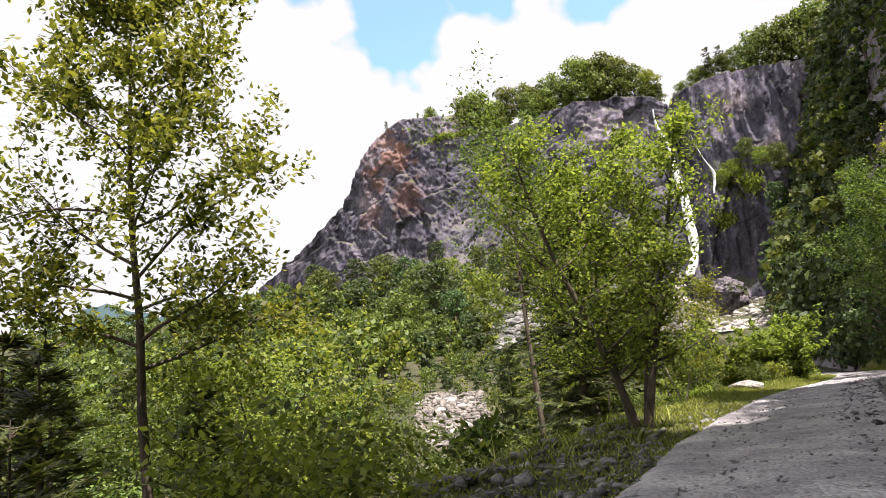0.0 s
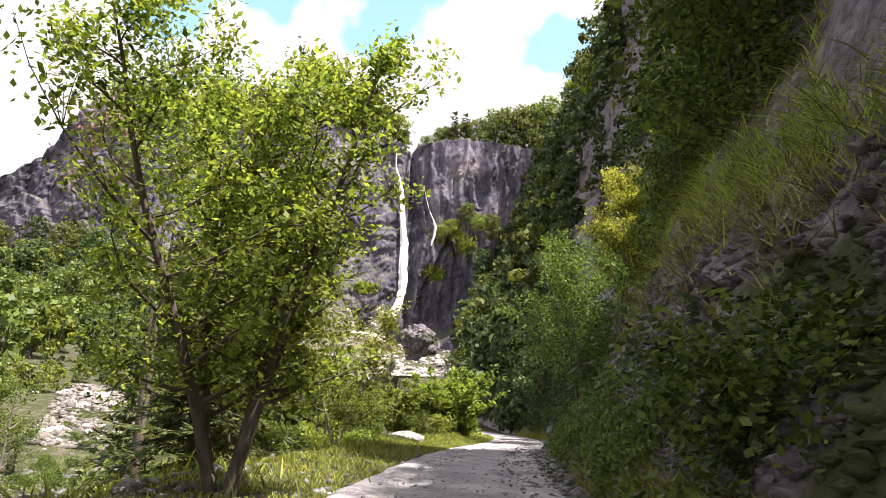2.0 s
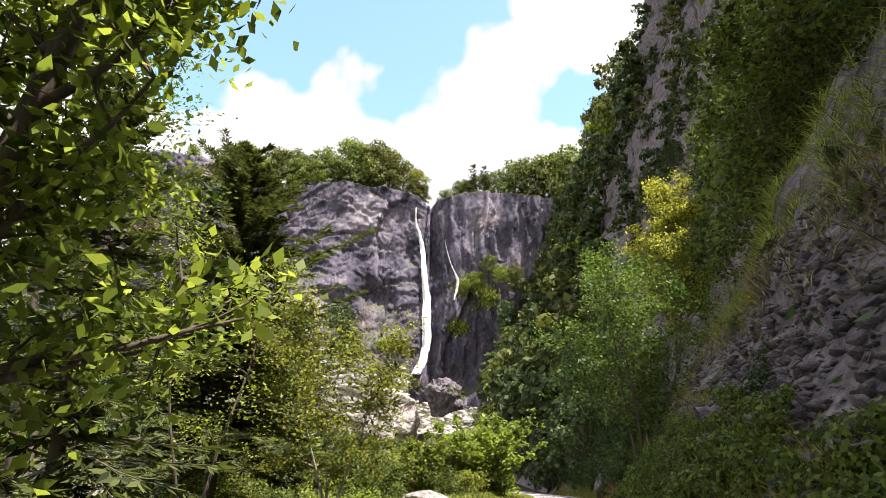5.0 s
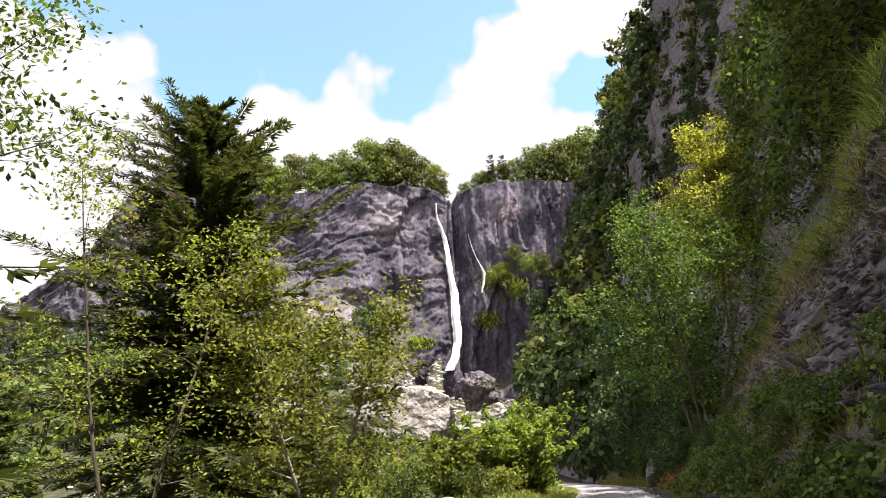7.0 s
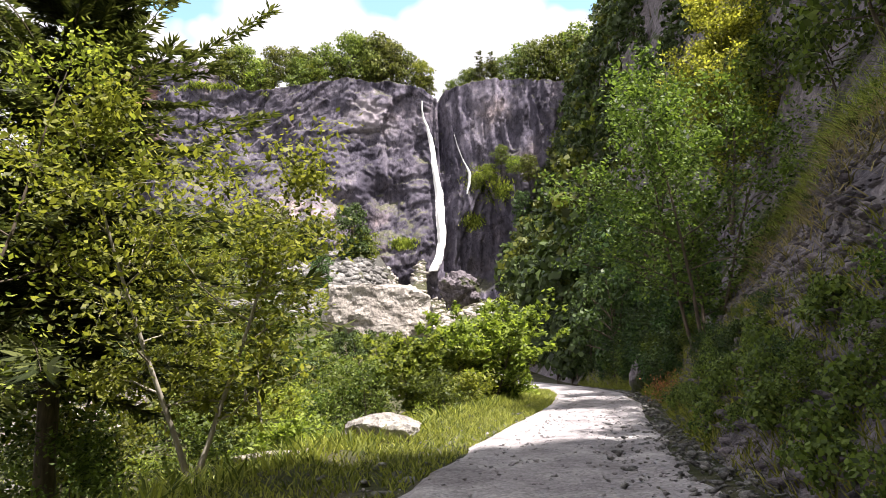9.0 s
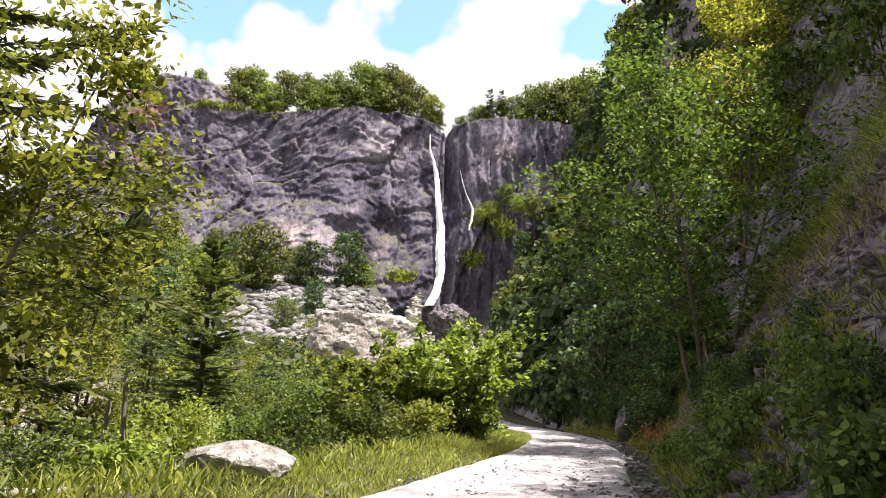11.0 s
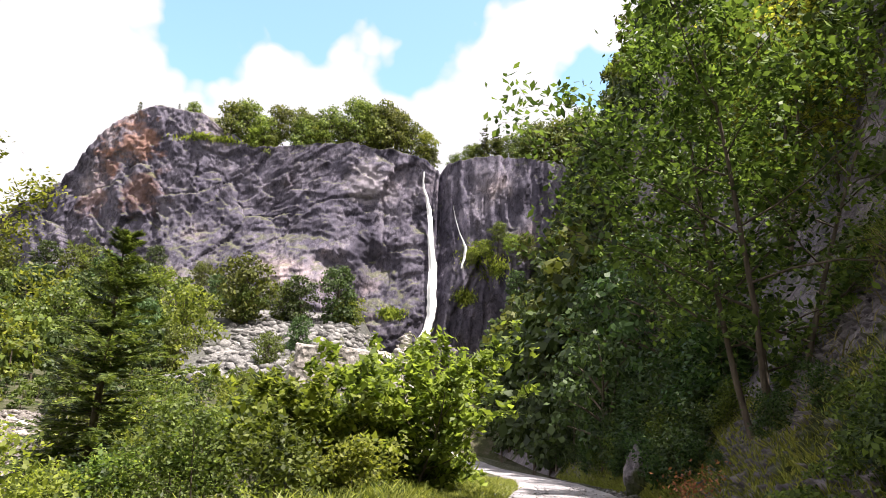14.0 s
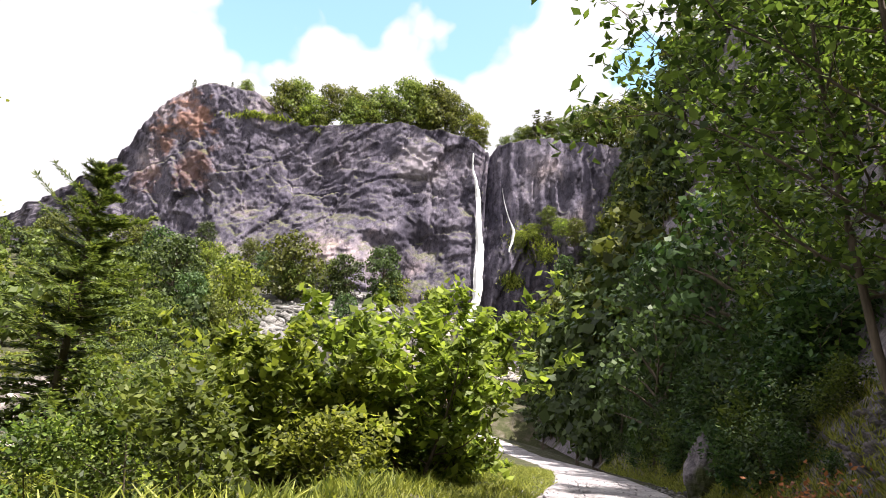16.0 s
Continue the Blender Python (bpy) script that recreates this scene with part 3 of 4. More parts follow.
xs = np.concatenate([[-3000, -1500, -800, -500, -350], np.arange(-260, -60, 10), np.arange(-60, -14, 2.0), np.arange(-14, 20, 0.5), np.arange(20, 140, 10), [200, 400, 900, 3000]])
ys = np.concatenate([[-3000, -800, -300, -120], np.arange(-60, 70, 0.8), np.arange(70, 180, 3.0), np.arange(180, 440, 8.0), [500, 700, 1200, 3000]])
V = np.array([(x, y, land(x, y)) for y in ys for x in xs])
nx = len(xs)
i, j = np.meshgrid(np.arange(len(ys) - 1), np.arange(nx - 1), indexing="ij")
F = np.stack([i * nx + j, i * nx + j + 1, (i + 1) * nx + j + 1, (i + 1) * nx + j], -1).reshape(-1, 4)
ground = tagged(new("ground", mesh_of("ground", V, F, SOIL, True)), "mossy brown soil and grass of the valley floor", "ground", kind="structure")

# the track: a crowned gravel sheet with two worn wheel ruts
ry = np.arange(-40, 125, 0.25)
across = np.linspace(-1, 1, 25)
V = []
for y in ry:
    half = 1.62 + 0.16 * fractal(y * 0.35, 4.0, 0.0) + 0.05 * fractal(y * 2.1, 9.0, 0.0)
    for a in across:
        x = road_x(y) + a * half
        rut = -0.035 * (math.exp(-((abs(a) - 0.5) / 0.16) ** 2))
        edge = -0.09 * max(0, abs(a) - 0.88) / 0.12
        V.append((x, y, road_z(y) + 0.05 + rut + edge + 0.02 * fractal(x * 1.7, y * 1.7, 1.0)))
n = len(across)
i, j = np.meshgrid(np.arange(len(ry) - 1), np.arange(n - 1), indexing="ij")
F = np.stack([i * n + j, i * n + j + 1, (i + 1) * n + j + 1, (i + 1) * n + j], -1).reshape(-1, 4)
road = tagged(new("road", mesh_of("road", np.array(V), F, GRAVEL, True)), "pale grey gravel track with worn wheel ruts", "road", kind="structure")

# ---- the mountainside beside the road ----
# y, then x and z of foot, bank top, middle and ridge; the ridge is mostly out of view and its height set for shade
SIDE = [
    (-60, 1.8, 5, 5, 14, 30, 34, 122),
    (-22, 1.8, 4, 5, 12, 30, 34, 122),
    (-8, 1.8, 3.2, 5, 11, 28, 35, 120),
    (0, 1.85, 3.2, 5.0, 11, 28, 35, 118),
    (14, 1.9, 4.2, 5.6, 13, 28, 36, 110),
    (22, 2.0, 6.0, 8.0, 15, 28, 38, 84),
    (30, 2.0, 6.8, 8.2, 16, 28, 38, 82),
    (38, 2.2, 7.0, 7.5, 17, 28, 38, 82),
    (50, 2.4, 7.0, 7.0, 17, 36, 36, 86),
    (60, 2.5, 7.3, 7.7, 18, 39, 36, 98),
    (80, 2.6, 8.0, 9.0, 20, 42, 37, 112),
    (130, 8.0, 16, 14, 33, 46, 51, 128),
    (220, 24, 36, 26, 56, 68, 77, 140),
    (330, 42, 56, 58, 70, 102, 87, 158),
    (400, 62, 72, 82, 78, 116, 88, 160),
]


def side(y, v):
    """The mountainside at y and at the share v of the way up it."""
    rows = np.array(SIDE, dtype=float)
    g = [np.interp(y, rows[:, 0], rows[:, k]) for k in range(1, 8)]
    base = road_x(y)
    zf = road_z(y) - 0.08
    # out-of-view ridge: heights and notch invented to place its shadow edge and sun patches
    if y < 22:
        g[6] = np.interp(y, [-60, -14, -11.5, -6, -5.5, -1.2, -0.8, 0.7, 5.5, 9.3, 10.5, 22], [118.5, 118.5, 98.5, 98.5, 87, 87, 114, 115, 107, 99, 84, 84])
    # face hollowed below the unseen ridge so sun through the notch reaches the road
    fx, fz = (0.85, 0.6) if y < 26 else (0.658, 0.658)
    xk = [base + g[0], base + g[0] + (g[1] - g[0]) * 0.5, base + g[1], base + g[3], base + g[3] + (g[5] - g[3]) * fx, base + g[5], base + g[5] + 25]
    zk = [zf, zf + (g[2] - zf) * 0.42, g[2], g[4], g[4] + (g[6] - g[4]) * fz, g[6], g[6] + 6]
    vk = [0, 0.12, 0.25, 0.55, 0.8, 0.93, 1.0]
    x, z = np.interp(v, vk, xk), np.interp(v, vk, zk)
    amp = min(1.0, v * 8) * (0.5 + 4.5 * max(0, v - 0.2)) * (1 + y * 0.004 if y > 60 else 1)
    # less noise near the unseen ridge keeps its shadow edge in place
    if y < 26:
        amp *= 1 - 0.9 * min(1.0, max(0.0, (v - 0.6) * 4))
    k = 1 / (2.5 + 10 * v)
    f = fractal(y * k, z * k, 2.0, 5)
    return np.array((x + amp * f, y + 0.5 * amp * fractal(z * k, y * k, 7.0, 4), z + 0.35 * amp * fractal(y * k, x * k, 5.0, 4)))


sy = np.concatenate([np.arange(-60, 60, 0.6), np.arange(60, 140, 2.0), np.arange(140, 401, 5.0)])
sv = np.concatenate([np.linspace(0, 0.25, 34), np.linspace(0.27, 1.0, 36)])
V = np.array([side(y, v) for y in sy for v in sv])
n = len(sv)
i, j = np.meshgrid(np.arange(len(sy) - 1), np.arange(n - 1), indexing="ij")
F = np.stack([i * n + j, i * n + j + 1, (i + 1) * n + j + 1, (i + 1) * n + j], -1).reshape(-1, 4)
tagged(new("mountainside", mesh_of("mountainside", V, F[:, ::-1], BANK_ROCK)), "steep shaded mountainside of dark broken rock beside the track", "mountainside", kind="structure")

# ---- the cliff ----
SKY_X = [-300, -240, -209, -194, -180, -168, -148, -125, -115, -95, -69, -44, -19, 0, 7, 9, 14, 31, 55, 76, 110, 150]
SKY_Z = [90, 112, 128, 143, 163, 173, 179, 177, 169, 158, 161, 163, 161, 157, 152, 151, 156, 156, 153, 147, 145, 145]
FOOT_X = [-300, -193, -173, -109, -67, -43, -25, 1, 28, 58, 90, 150]
FOOT_Z = [60, 85, 78, 62, 66, 60, 44, 40, 46, 60, 80, 90]


def cliff_y(x, z):
    """How far back the rock face lies: leaning bays, broken blocks, ledges and creases."""
    t = (z - 50) / 110
    y = 395 + 9 * t
    if x < -110:
        y += ((-110 - x) / 90.0) ** 2 * 12
    y += fractal(x * 0.016, z * 0.02, 1.0, 3) * 5
    wx, wz = x + 2.2 * fractal(x * 0.06, z * 0.06, 6.0, 5), z + 2.2 * fractal(x * 0.06, z * 0.06, 9.0, 5)
    lean = float(np.interp(x, [-120, -45, 5, 12], [0.6, 0.25, 0.15, 0.05]))
    long = float(np.interp(x, [5, 12], [0.85, 0.22]))
    calm = 1 - 0.5 * min(1.0, max(0.0, (z - 145) / 20))
    # set-back blocks at four sizes, longer down the dip than across it
    for k, amp in ((0.03, 3.4 * calm), (0.075, 1.3 * calm), (0.18, 0.75), (0.4, 0.5)):
        u, w = (wx + lean * wz) * k, (wz - lean * wx) * k * long
        d, p = noise.voronoi(Vector((u, w, 1.7)))
        h1, h2 = noise.cell(p[0] * 37.0), noise.cell(p[0] * 53.0)
        y += amp * ((h1 - 0.5) * 0.75 + (u - p[0].x) * (h2 * 2.0 - 1.0) * 0.6)
        if d[1] - d[0] < 0.04 and k < 0.1:
            y += amp * 0.2
    if x > 9:
        y += 1.8 * abs(math.sin(x * 0.42 + fractal(x * 0.05, z * 0.015, 2) * 3)) + 3 - 0.42 * (x - 9)
    y += 5 * math.exp(-((x - 9) / 5.0) ** 2) * max(0, t)
    # the foot of the shoulder lies back in a rough ramp
    y -= 17 * min(1.0, max(0.0, (108 - z) / 40)) * float(np.interp(x, [-150, -115, -60, -38], [0, 1, 1, 0]))
    # an overhung hollow, a rounded buttress below it and a dark recess at the foot of the fall
    y += 7 * math.exp(-((x + 20) / 11.0) ** 4 - ((z - 95) / 7.0) ** 2) + 4 * math.exp(-((x + 46) / 9.0) ** 4 - ((z - 92) / 6.0) ** 2)
    y -= 6 * math.exp(-((x + 14) / 14.0) ** 4 - ((z - 58) / 16.0) ** 4)
    y += 9 * math.exp(-((x - 26) / 8.0) ** 2 - ((z - 50) / 7.0) ** 2)
    return y


cx = np.concatenate([np.arange(-300, -215, 2.0), np.arange(-215, 100, 0.75)])
cv = np.linspace(0, 1, 165)
V = []
for v in cv:
    for x in cx:
        zt = np.interp(x, SKY_X, SKY_Z) + 1.2 * fractal(x * 0.09, 3.0, 0.0, 4)
        zf = np.interp(x, FOOT_X, FOOT_Z) - 14
        z = zf + (zt - zf) * v
        V.append((x, cliff_y(x, z), z))
top_row = V[-len(cx):]
for k, (dy, dz) in enumerate(((3, 0.8), (12, 3.0), (32, 12), (120, 16))):
    V += [(x, y + dy, z + dz + 1.0 * fractal(x * 0.05, dy * 0.1, 2.0)) for x, y, z in top_row]
n = len(cx)
i, j = np.meshgrid(np.arange(len(cv) + 3), np.arange(n - 1), indexing="ij")
F = np.stack([i * n + j, i * n + j + 1, (i + 1) * n + j + 1, (i + 1) * n + j], -1).reshape(-1, 4)
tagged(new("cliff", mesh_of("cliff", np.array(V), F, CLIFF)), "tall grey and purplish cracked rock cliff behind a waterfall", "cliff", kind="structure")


def ribbon(name, line, widths, label, seed):
    """Falling water: one ragged sheet with ropes and folds, a little in front of the rock."""
    L, W = np.array(line, float), np.array(widths, float)
    rows, cols = 150, 15
    k = np.linspace(0, 1, len(L))
    q = np.linspace(0, 1, rows)
    X, Z, wid = np.interp(q, k, L[:, 0]), np.interp(q, k, L[:, 1]), np.interp(q, k, W)
    X = np.array([X[max(0, i - 7):i + 8].mean() for i in range(rows)])
    back = np.array([min(cliff_y(x + a, z + b) for a in (-2.5, 0, 2.5) for b in (-2, 0, 2)) for x, z in zip(X, Z)]) - 0.8
    back = np.array([back[max(0, i - 6):i + 7].min() for i in range(rows)])
    back = np.array([back[max(0, i - 5):i + 6].mean() for i in range(rows)])
    V = []
    for i in range(rows):
        left = 0.5 * wid[i] * (1 + 0.3 * fractal(q[i] * 9, 1.0, seed, 3) + 0.14 * fractal(q[i] * 45, 2.0, seed, 3))
        right = 0.5 * wid[i] * (1 + 0.3 * fractal(q[i] * 9, 7.0, seed, 3) + 0.14 * fractal(q[i] * 45, 8.0, seed, 3))
        x0 = X[i] + 0.06 * wid[i] * fractal(q[i] * 9, 3.0, seed, 3)
        for j in range(cols):
            a = j / (cols - 1)
            V.append((x0 - left + (left + right) * a, back[i] - 0.9 * math.sin(math.pi * a) - 0.35 * fractal(a * 5, q[i] * 6, seed, 3), Z[i] + 0.3 * fractal(a * 6, q[i] * 40, seed, 2)))
    i, j = np.meshgrid(np.arange(rows - 1), np.arange(cols - 1), indexing="ij")
    F = np.stack([i * cols + j, (i + 1) * cols + j, (i + 1) * cols + j + 1, i * cols + j + 1], -1).reshape(-1, 4)
    return tagged(new(name, mesh_of(name, V, F, WATER, True)), label, "waterfall")


ribbon("waterfall", [(0.5, 148.5), (0.2, 143), (1.2, 138), (2.6, 134), (4.3, 127), (5.6, 118), (6.6, 104), (7.8, 91), (8.8, 79), (8.4, 67), (6.6, 58), (2, 52)], [0.9, 0.8, 1.5, 1.7, 2.2, 2.7, 3.4, 4.2, 5.2, 4.6, 4.0, 5.0], "tall white main waterfall dropping down the cliff", 1.0)
ribbon("waterfall", [(17, 128), (18.5, 121), (20.3, 114), (22.5, 108), (24.4, 103.5), (24, 98), (22.4, 92)], [0.12, 0.35, 0.4, 0.7, 1.5, 1.4, 0.9], "thin white side waterfall beside the main fall", 5.0)



# ---- trees and bushes ----
def stand(ob, x, y, z=None, turn=0.0, size=1.0, tilt=0.0):
    ob.matrix_basis = Matrix.Translation((x, y, land(x, y) if z is None else z)) @ Matrix.Rotation(-tilt, 4, "Y") @ Matrix.Rotation(turn, 4, "Z") @ Matrix.Diagonal((size, size, size, 1))
    return ob


def again(ob, x, y, z=None, turn=0.0, size=1.0):
    return stand(copy_thing(ob, Matrix()), x, y, z, turn, size)


# beside the track, one by one
stand(broadleaf("tree", 11, 6.9, 1.75, 0.22, 4, 0.115, 25000, 0.092, LEAF_TREE, BARK, 17, 7, 0.075, "leafy green roadside tree with several dark stems", fork=0.2), -1.15, 13.9, 0.5, 0.5, 1.0, 0.04)
stand(broadleaf("tree", 12, 11.6, 3.6, 0.42, 1, 0.11, 19000, 0.13, LEAF_TREE, BARK, 22, 8, 0.05, "slender open-crowned tree with a dark stem on the slope"), -8.3, 9.5, -2.0, 1.0)
stand(broadleaf("tree", 13, 7.2, 3.4, 0.12, 2, 0.1, 14000, 0.13, LEAF_YELLOW, BARK, 12, 6, 0.10, "broad green tree on the slope below the track"), -8.8, 14.5, -3.6, 2.0)
stand(broadleaf("bush", 14, 3.8, 2.0, 0.05, 4, 0.05, 11000, 0.11, LEAF_BRIGHT, BARK, 9, 6, 0.12, "bright green large-leaved maple bush below the track", "bush"), -3.7, 6.4, -2.2, 2.0)
stand(broadleaf("bush", 15, 4.5, 2.5, 0.12, 6, 0.07, 9500, 0.27, LEAF_BRIGHT, BARK, 11, 6, 0.045, "spreading bright green bush with large drooping leaves beside the track", "bush", fork=0.5), 4.9, 49.5, 0.3, 0.5, 0.92)
stand(broadleaf("bush", 28, 3.4, 2.0, 0.1, 5, 0.05, 6000, 0.25, LEAF_BRIGHT, BARK, 10, 5, 0.05, "lower bright green bush with large leaves beside the track", "bush", fork=0.5), 2.2, 48.4, 0.0, 1.5)
stand(broadleaf("tree", 16, 10.2, 4.0, 0.28, 4, 0.1, 21000, 0.165, LEAF_SHADE_MID, BARK, 15, 7, 0.05, "dense green roadside tree with many thin stems", fork=0.16), 11.3, 42.8, 1.0, 0.5)
stand(broadleaf("tree", 17, 11.5, 2.9, 0.25, 2, 0.1, 16000, 0.17, LEAF_GOLD, BARK, 12, 6, 0.09, "yellow-green tree on the mountainside with leaves toned down for shade"), 15.6, 50.0, 7.4, 0.9)
stand(conifer("spruce", 18, 12.3, 5.5, 36, 12, 64, NEEDLE, "tall dark spruce with drooping boughs beside the track", "", 0.36, 0.19), -4.6, 33.4, -0.6)
stand(broadleaf("tree", 19, 9.5, 2.4, 0.2, 3, 0.09, 15000, 0.13, LEAF_YELLOW, BARK, 11, 6, 0.10, "thin yellow-green tree with grey stems below the track"), -6.4, 45.5, -1.0, 0.9)
stand(broadleaf("tree", 20, 5.6, 2.0, 0.18, 2, 0.06, 10000, 0.11, LEAF_YELLOW, BARK_PALE, 12, 6, 0.10, "small yellow-green tree with pale forked stems at the verge", fork=0.3), -0.8, 30.0, 0.6, 0.2)
stand(conifer("spruce", 21, 9.0, 3.4, 26, 9, 50, NEEDLE_GREEN, "green spruce among bushes below the track", "", 0.3), -5.2, 53.5, -1.0)
stand(broadleaf("tree", 22, 13.0, 3.0, 0.64, 2, 0.1, 7000, 0.12, LEAF_SHADE_MID, BARK, 12, 5, 0.10, "tall green tree with a bare stem behind the roadside tree"), -4.9, 23.0, -0.6, 0.9)
stand(broadleaf("bush", 23, 0.9, 0.7, 0.05, 4, 0.015, 420, 0.08, LEAF_RED, BARK, 6, 4, 0.16, "small bush with rust-red withered leaves", "bush"), 9.9, 42.9, 0.7, 0.9)
stand(broadleaf("bush", 24, 2.3, 1.25, 0.05, 5, 0.03, 8000, 0.1, LEAF_SHADE_MID, BARK, 8, 6, 0.13, "dark green leafy bush at the foot of the bank", "bush"), 3.75, 10.6, 0.5, 0.9)
stand(broadleaf("bush", 25, 1.9, 1.2, 0.05, 5, 0.03, 6000, 0.09, LEAF_SHADE_DARK, BARK, 8, 6, 0.13, "dark green leafy bush at the foot of the bank", "bush"), 4.6, 13.8, 0.8, 0.4)

stand(broadleaf("tree", 26, 8.6, 1.8, 0.3, 2, 0.06, 4500, 0.09, LEAF_YELLOW, BARK, 11, 5, 0.12, "slender young tree with a thin stem in front of a spruce"), -3.6, 28.0, -0.3, 0.4)
stand(conifer("spruce", 27, 6.5, 2.0, 22, 8, 20, NEEDLE, "young green spruce behind the roadside tree", "", 0.3), -3.0, 20.0, 0.0)

# patterns of trees that are repeated
TREE_A = stand(clumped("tree", 31, 8, 3.4, 1500, 0.36, LEAF, "green broadleaved tree in the valley wood", "valley wood"), -31, 60)
TREE_B = stand(clumped("tree", 32, 8, 3.3, 1500, 0.36, LEAF_SHADE_DARK, "dark green broadleaved tree in the valley wood", "valley wood"), -36, 72)
TREE_C = stand(clumped("tree", 33, 7, 2.8, 1400, 0.34, LEAF_YELLOW, "yellow-green broadleaved tree in the valley wood", "valley wood"), -16, 78)
NEAR_A = stand(broadleaf("tree", 41, 6.5, 2.4, 0.08, 2, 0.08, 4200, 0.19, LEAF_SHADE_MID, BARK, 10, 4, 0.12, "tree on the mountainside with leaves coloured dark for shade", group="mountainside trees"), *side(30, 0.3))
NEAR_B = stand(broadleaf("tree", 42, 6.0, 2.2, 0.08, 2, 0.08, 4000, 0.19, LEAF_SHADE_MID, BARK, 10, 4, 0.12, "green tree on the mountainside with leaves toned down for shade", group="mountainside trees"), *side(38, 0.35))
NEAR_C = stand(broadleaf("tree", 44, 6.4, 2.4, 0.06, 2, 0.08, 4200, 0.19, LEAF_YELLOW, BARK, 10, 4, 0.12, "yellow-green tree on the slope below the track", group="slope trees"), -14, 58)
NEAR_D = stand(broadleaf("tree", 45, 6.8, 2.4, 0.06, 2, 0.08, 4200, 0.19, LEAF, BARK, 10, 4, 0.12, "green tree on the slope below the track", group="slope trees"), -13, 50)
BUSH_A = stand(broadleaf("bush", 34, 2.4, 1.7, 0.03, 3, 0.03, 1700, 0.2, LEAF, BARK, 6, 5, 0.13, "low green bush at the side of the track", "bush", "roadside bushes", twig_wood=False), -5, 24)
BUSH_B = stand(broadleaf("bush", 35, 2.2, 1.7, 0.03, 3, 0.03, 1700, 0.2, LEAF_YELLOW, BARK, 6, 5, 0.13, "low yellow-green bush at the side of the track", "bush", "roadside bushes", twig_wood=False), -5, 40)
# shade is put into this bush's leaf colour
BUSH_C = stand(broadleaf("bush", 36, 2.2, 1.6, 0.03, 3, 0.03, 1700, 0.2, LEAF_SHADE_DARK, BARK, 6, 5, 0.13, "low bush with leaves coloured dark green for shade", "bush", "bank bushes", twig_wood=False), *side(20, 0.27))
SPRUCE_A = stand(conifer("spruce", 37, 9, 2.4, 20, 7, 11, NEEDLE, "dark spruce in the valley wood", "valley wood", 0.55), -12, 66)
FAR_A = stand(clumped("tree", 38, 16, 6.8, 3400, 0.75, LEAF_TOP, "green tree on top of the cliff", "cliff-top trees", 30, 0.06, 0.95), -30, 412, 160)
FAR_B = stand(clumped("tree", 40, 15, 7.2, 3000, 0.75, LEAF_FAR, "dark green tree at the foot of the cliff", "cliff-foot trees", 26, 0.02, 1.0), -62, 300, 44)
FAR_C = stand(conifer("spruce", 39, 16, 3.2, 14, 6, 6, NEEDLE, "dark spruce on top of the cliff", "cliff-top trees", 1.5), 35, 414, 160)

r = np.random.default_rng(5)
def open_view(x, y, half=4.0):
    """The clearing that runs down to the dry stream bed."""
    return y < 92 and abs(x - 0.6 + 0.33 * y) < half


def in_stream(x, y):
    """The dry stream bed and its bare banks."""
    return abs(x + 31 + (y - 90) * 0.33) < 6.5 and 60 < y < 130


# valley wood, from the verge of the track to the foot of the cliff: near trees one by one, the far wood as one
FAR_KINDS = [(clump_arrays(51, 8, 3.4, 360, 0.8, 9, limbs=False), LEAF_FAR), (clump_arrays(52, 8, 3.2, 360, 0.8, 9, limbs=False), LEAF_FAR_DARK), (clump_arrays(53, 7, 2.9, 330, 0.76, 9, limbs=False), LEAF_YELLOW)]
far_wood, side_wood = ([], [], []), ([], [], [])
for n in range(760):
    y = 20 + 300 * r.uniform() ** 1.25
    x = road_x(y) - 7.5 - (12 + y * 1.1) * r.uniform()
    if open_view(x, y) or y < 48 and x > -11 or in_stream(x, y) or -24 < x < 14 and 140 < y < 172 or -80 < x < -10 and y > 205:
        continue
    s = r.uniform(0.7, 1.15) * (1 + y / 500)
    if x > -26 and y > 56:
        s = r.uniform(0.4, 0.7) if y < 135 else r.uniform(0.6, 1.1)
    if x > -78 and y > 50:
        s = min(s, max(0.3, (0.6 + 0.08 * (y - 26) - land(x, y)) / 9.5))
    k = int(r.choice(4, p=(0.38, 0.22, 0.22, 0.18)))
    if y < 92 and n % 2:
        continue
    if y < 92:
        again((NEAR_D, NEAR_A, NEAR_C, SPRUCE_A)[k] if y < 72 else (TREE_A, TREE_B, TREE_C, SPRUCE_A)[k], x, y, None, r.uniform(0, 6.3), s)
    else:
        far_wood[k % 3].append((x, y, land(x, y) - 0.5, r.uniform(0, 6.3), s * 1.1))
for n in range(330):
    y = 60 + 330 * r.uniform()
    x = -60 - 220 * r.uniform()
    far_wood[n % 3].append((x, y, land(x, y) - 0.5, r.uniform(0, 6.3), r.uniform(1.0, 1.9)))
for n in range(170):
    y = 60 + 80 * r.uniform()
    x = road_x(y) - 8 - 30 * r.uniform()
    if open_view(x, y) or in_stream(x, y):
        continue
    far_wood[n % 3].append((x, y, land(x, y) - 0.3, r.uniform(0, 6.3), r.uniform(0.22, 0.42)))
for n in range(150):
    y = r.uniform(118, 222)
    x = r.uniform(-60, -9)
    if -24 < x < 14 and 140 < y < 172:
        continue
    far_wood[n % 3].append((x, y, land(x, y) - 0.3, r.uniform(0, 6.3), r.uniform(0.3, 0.62)))
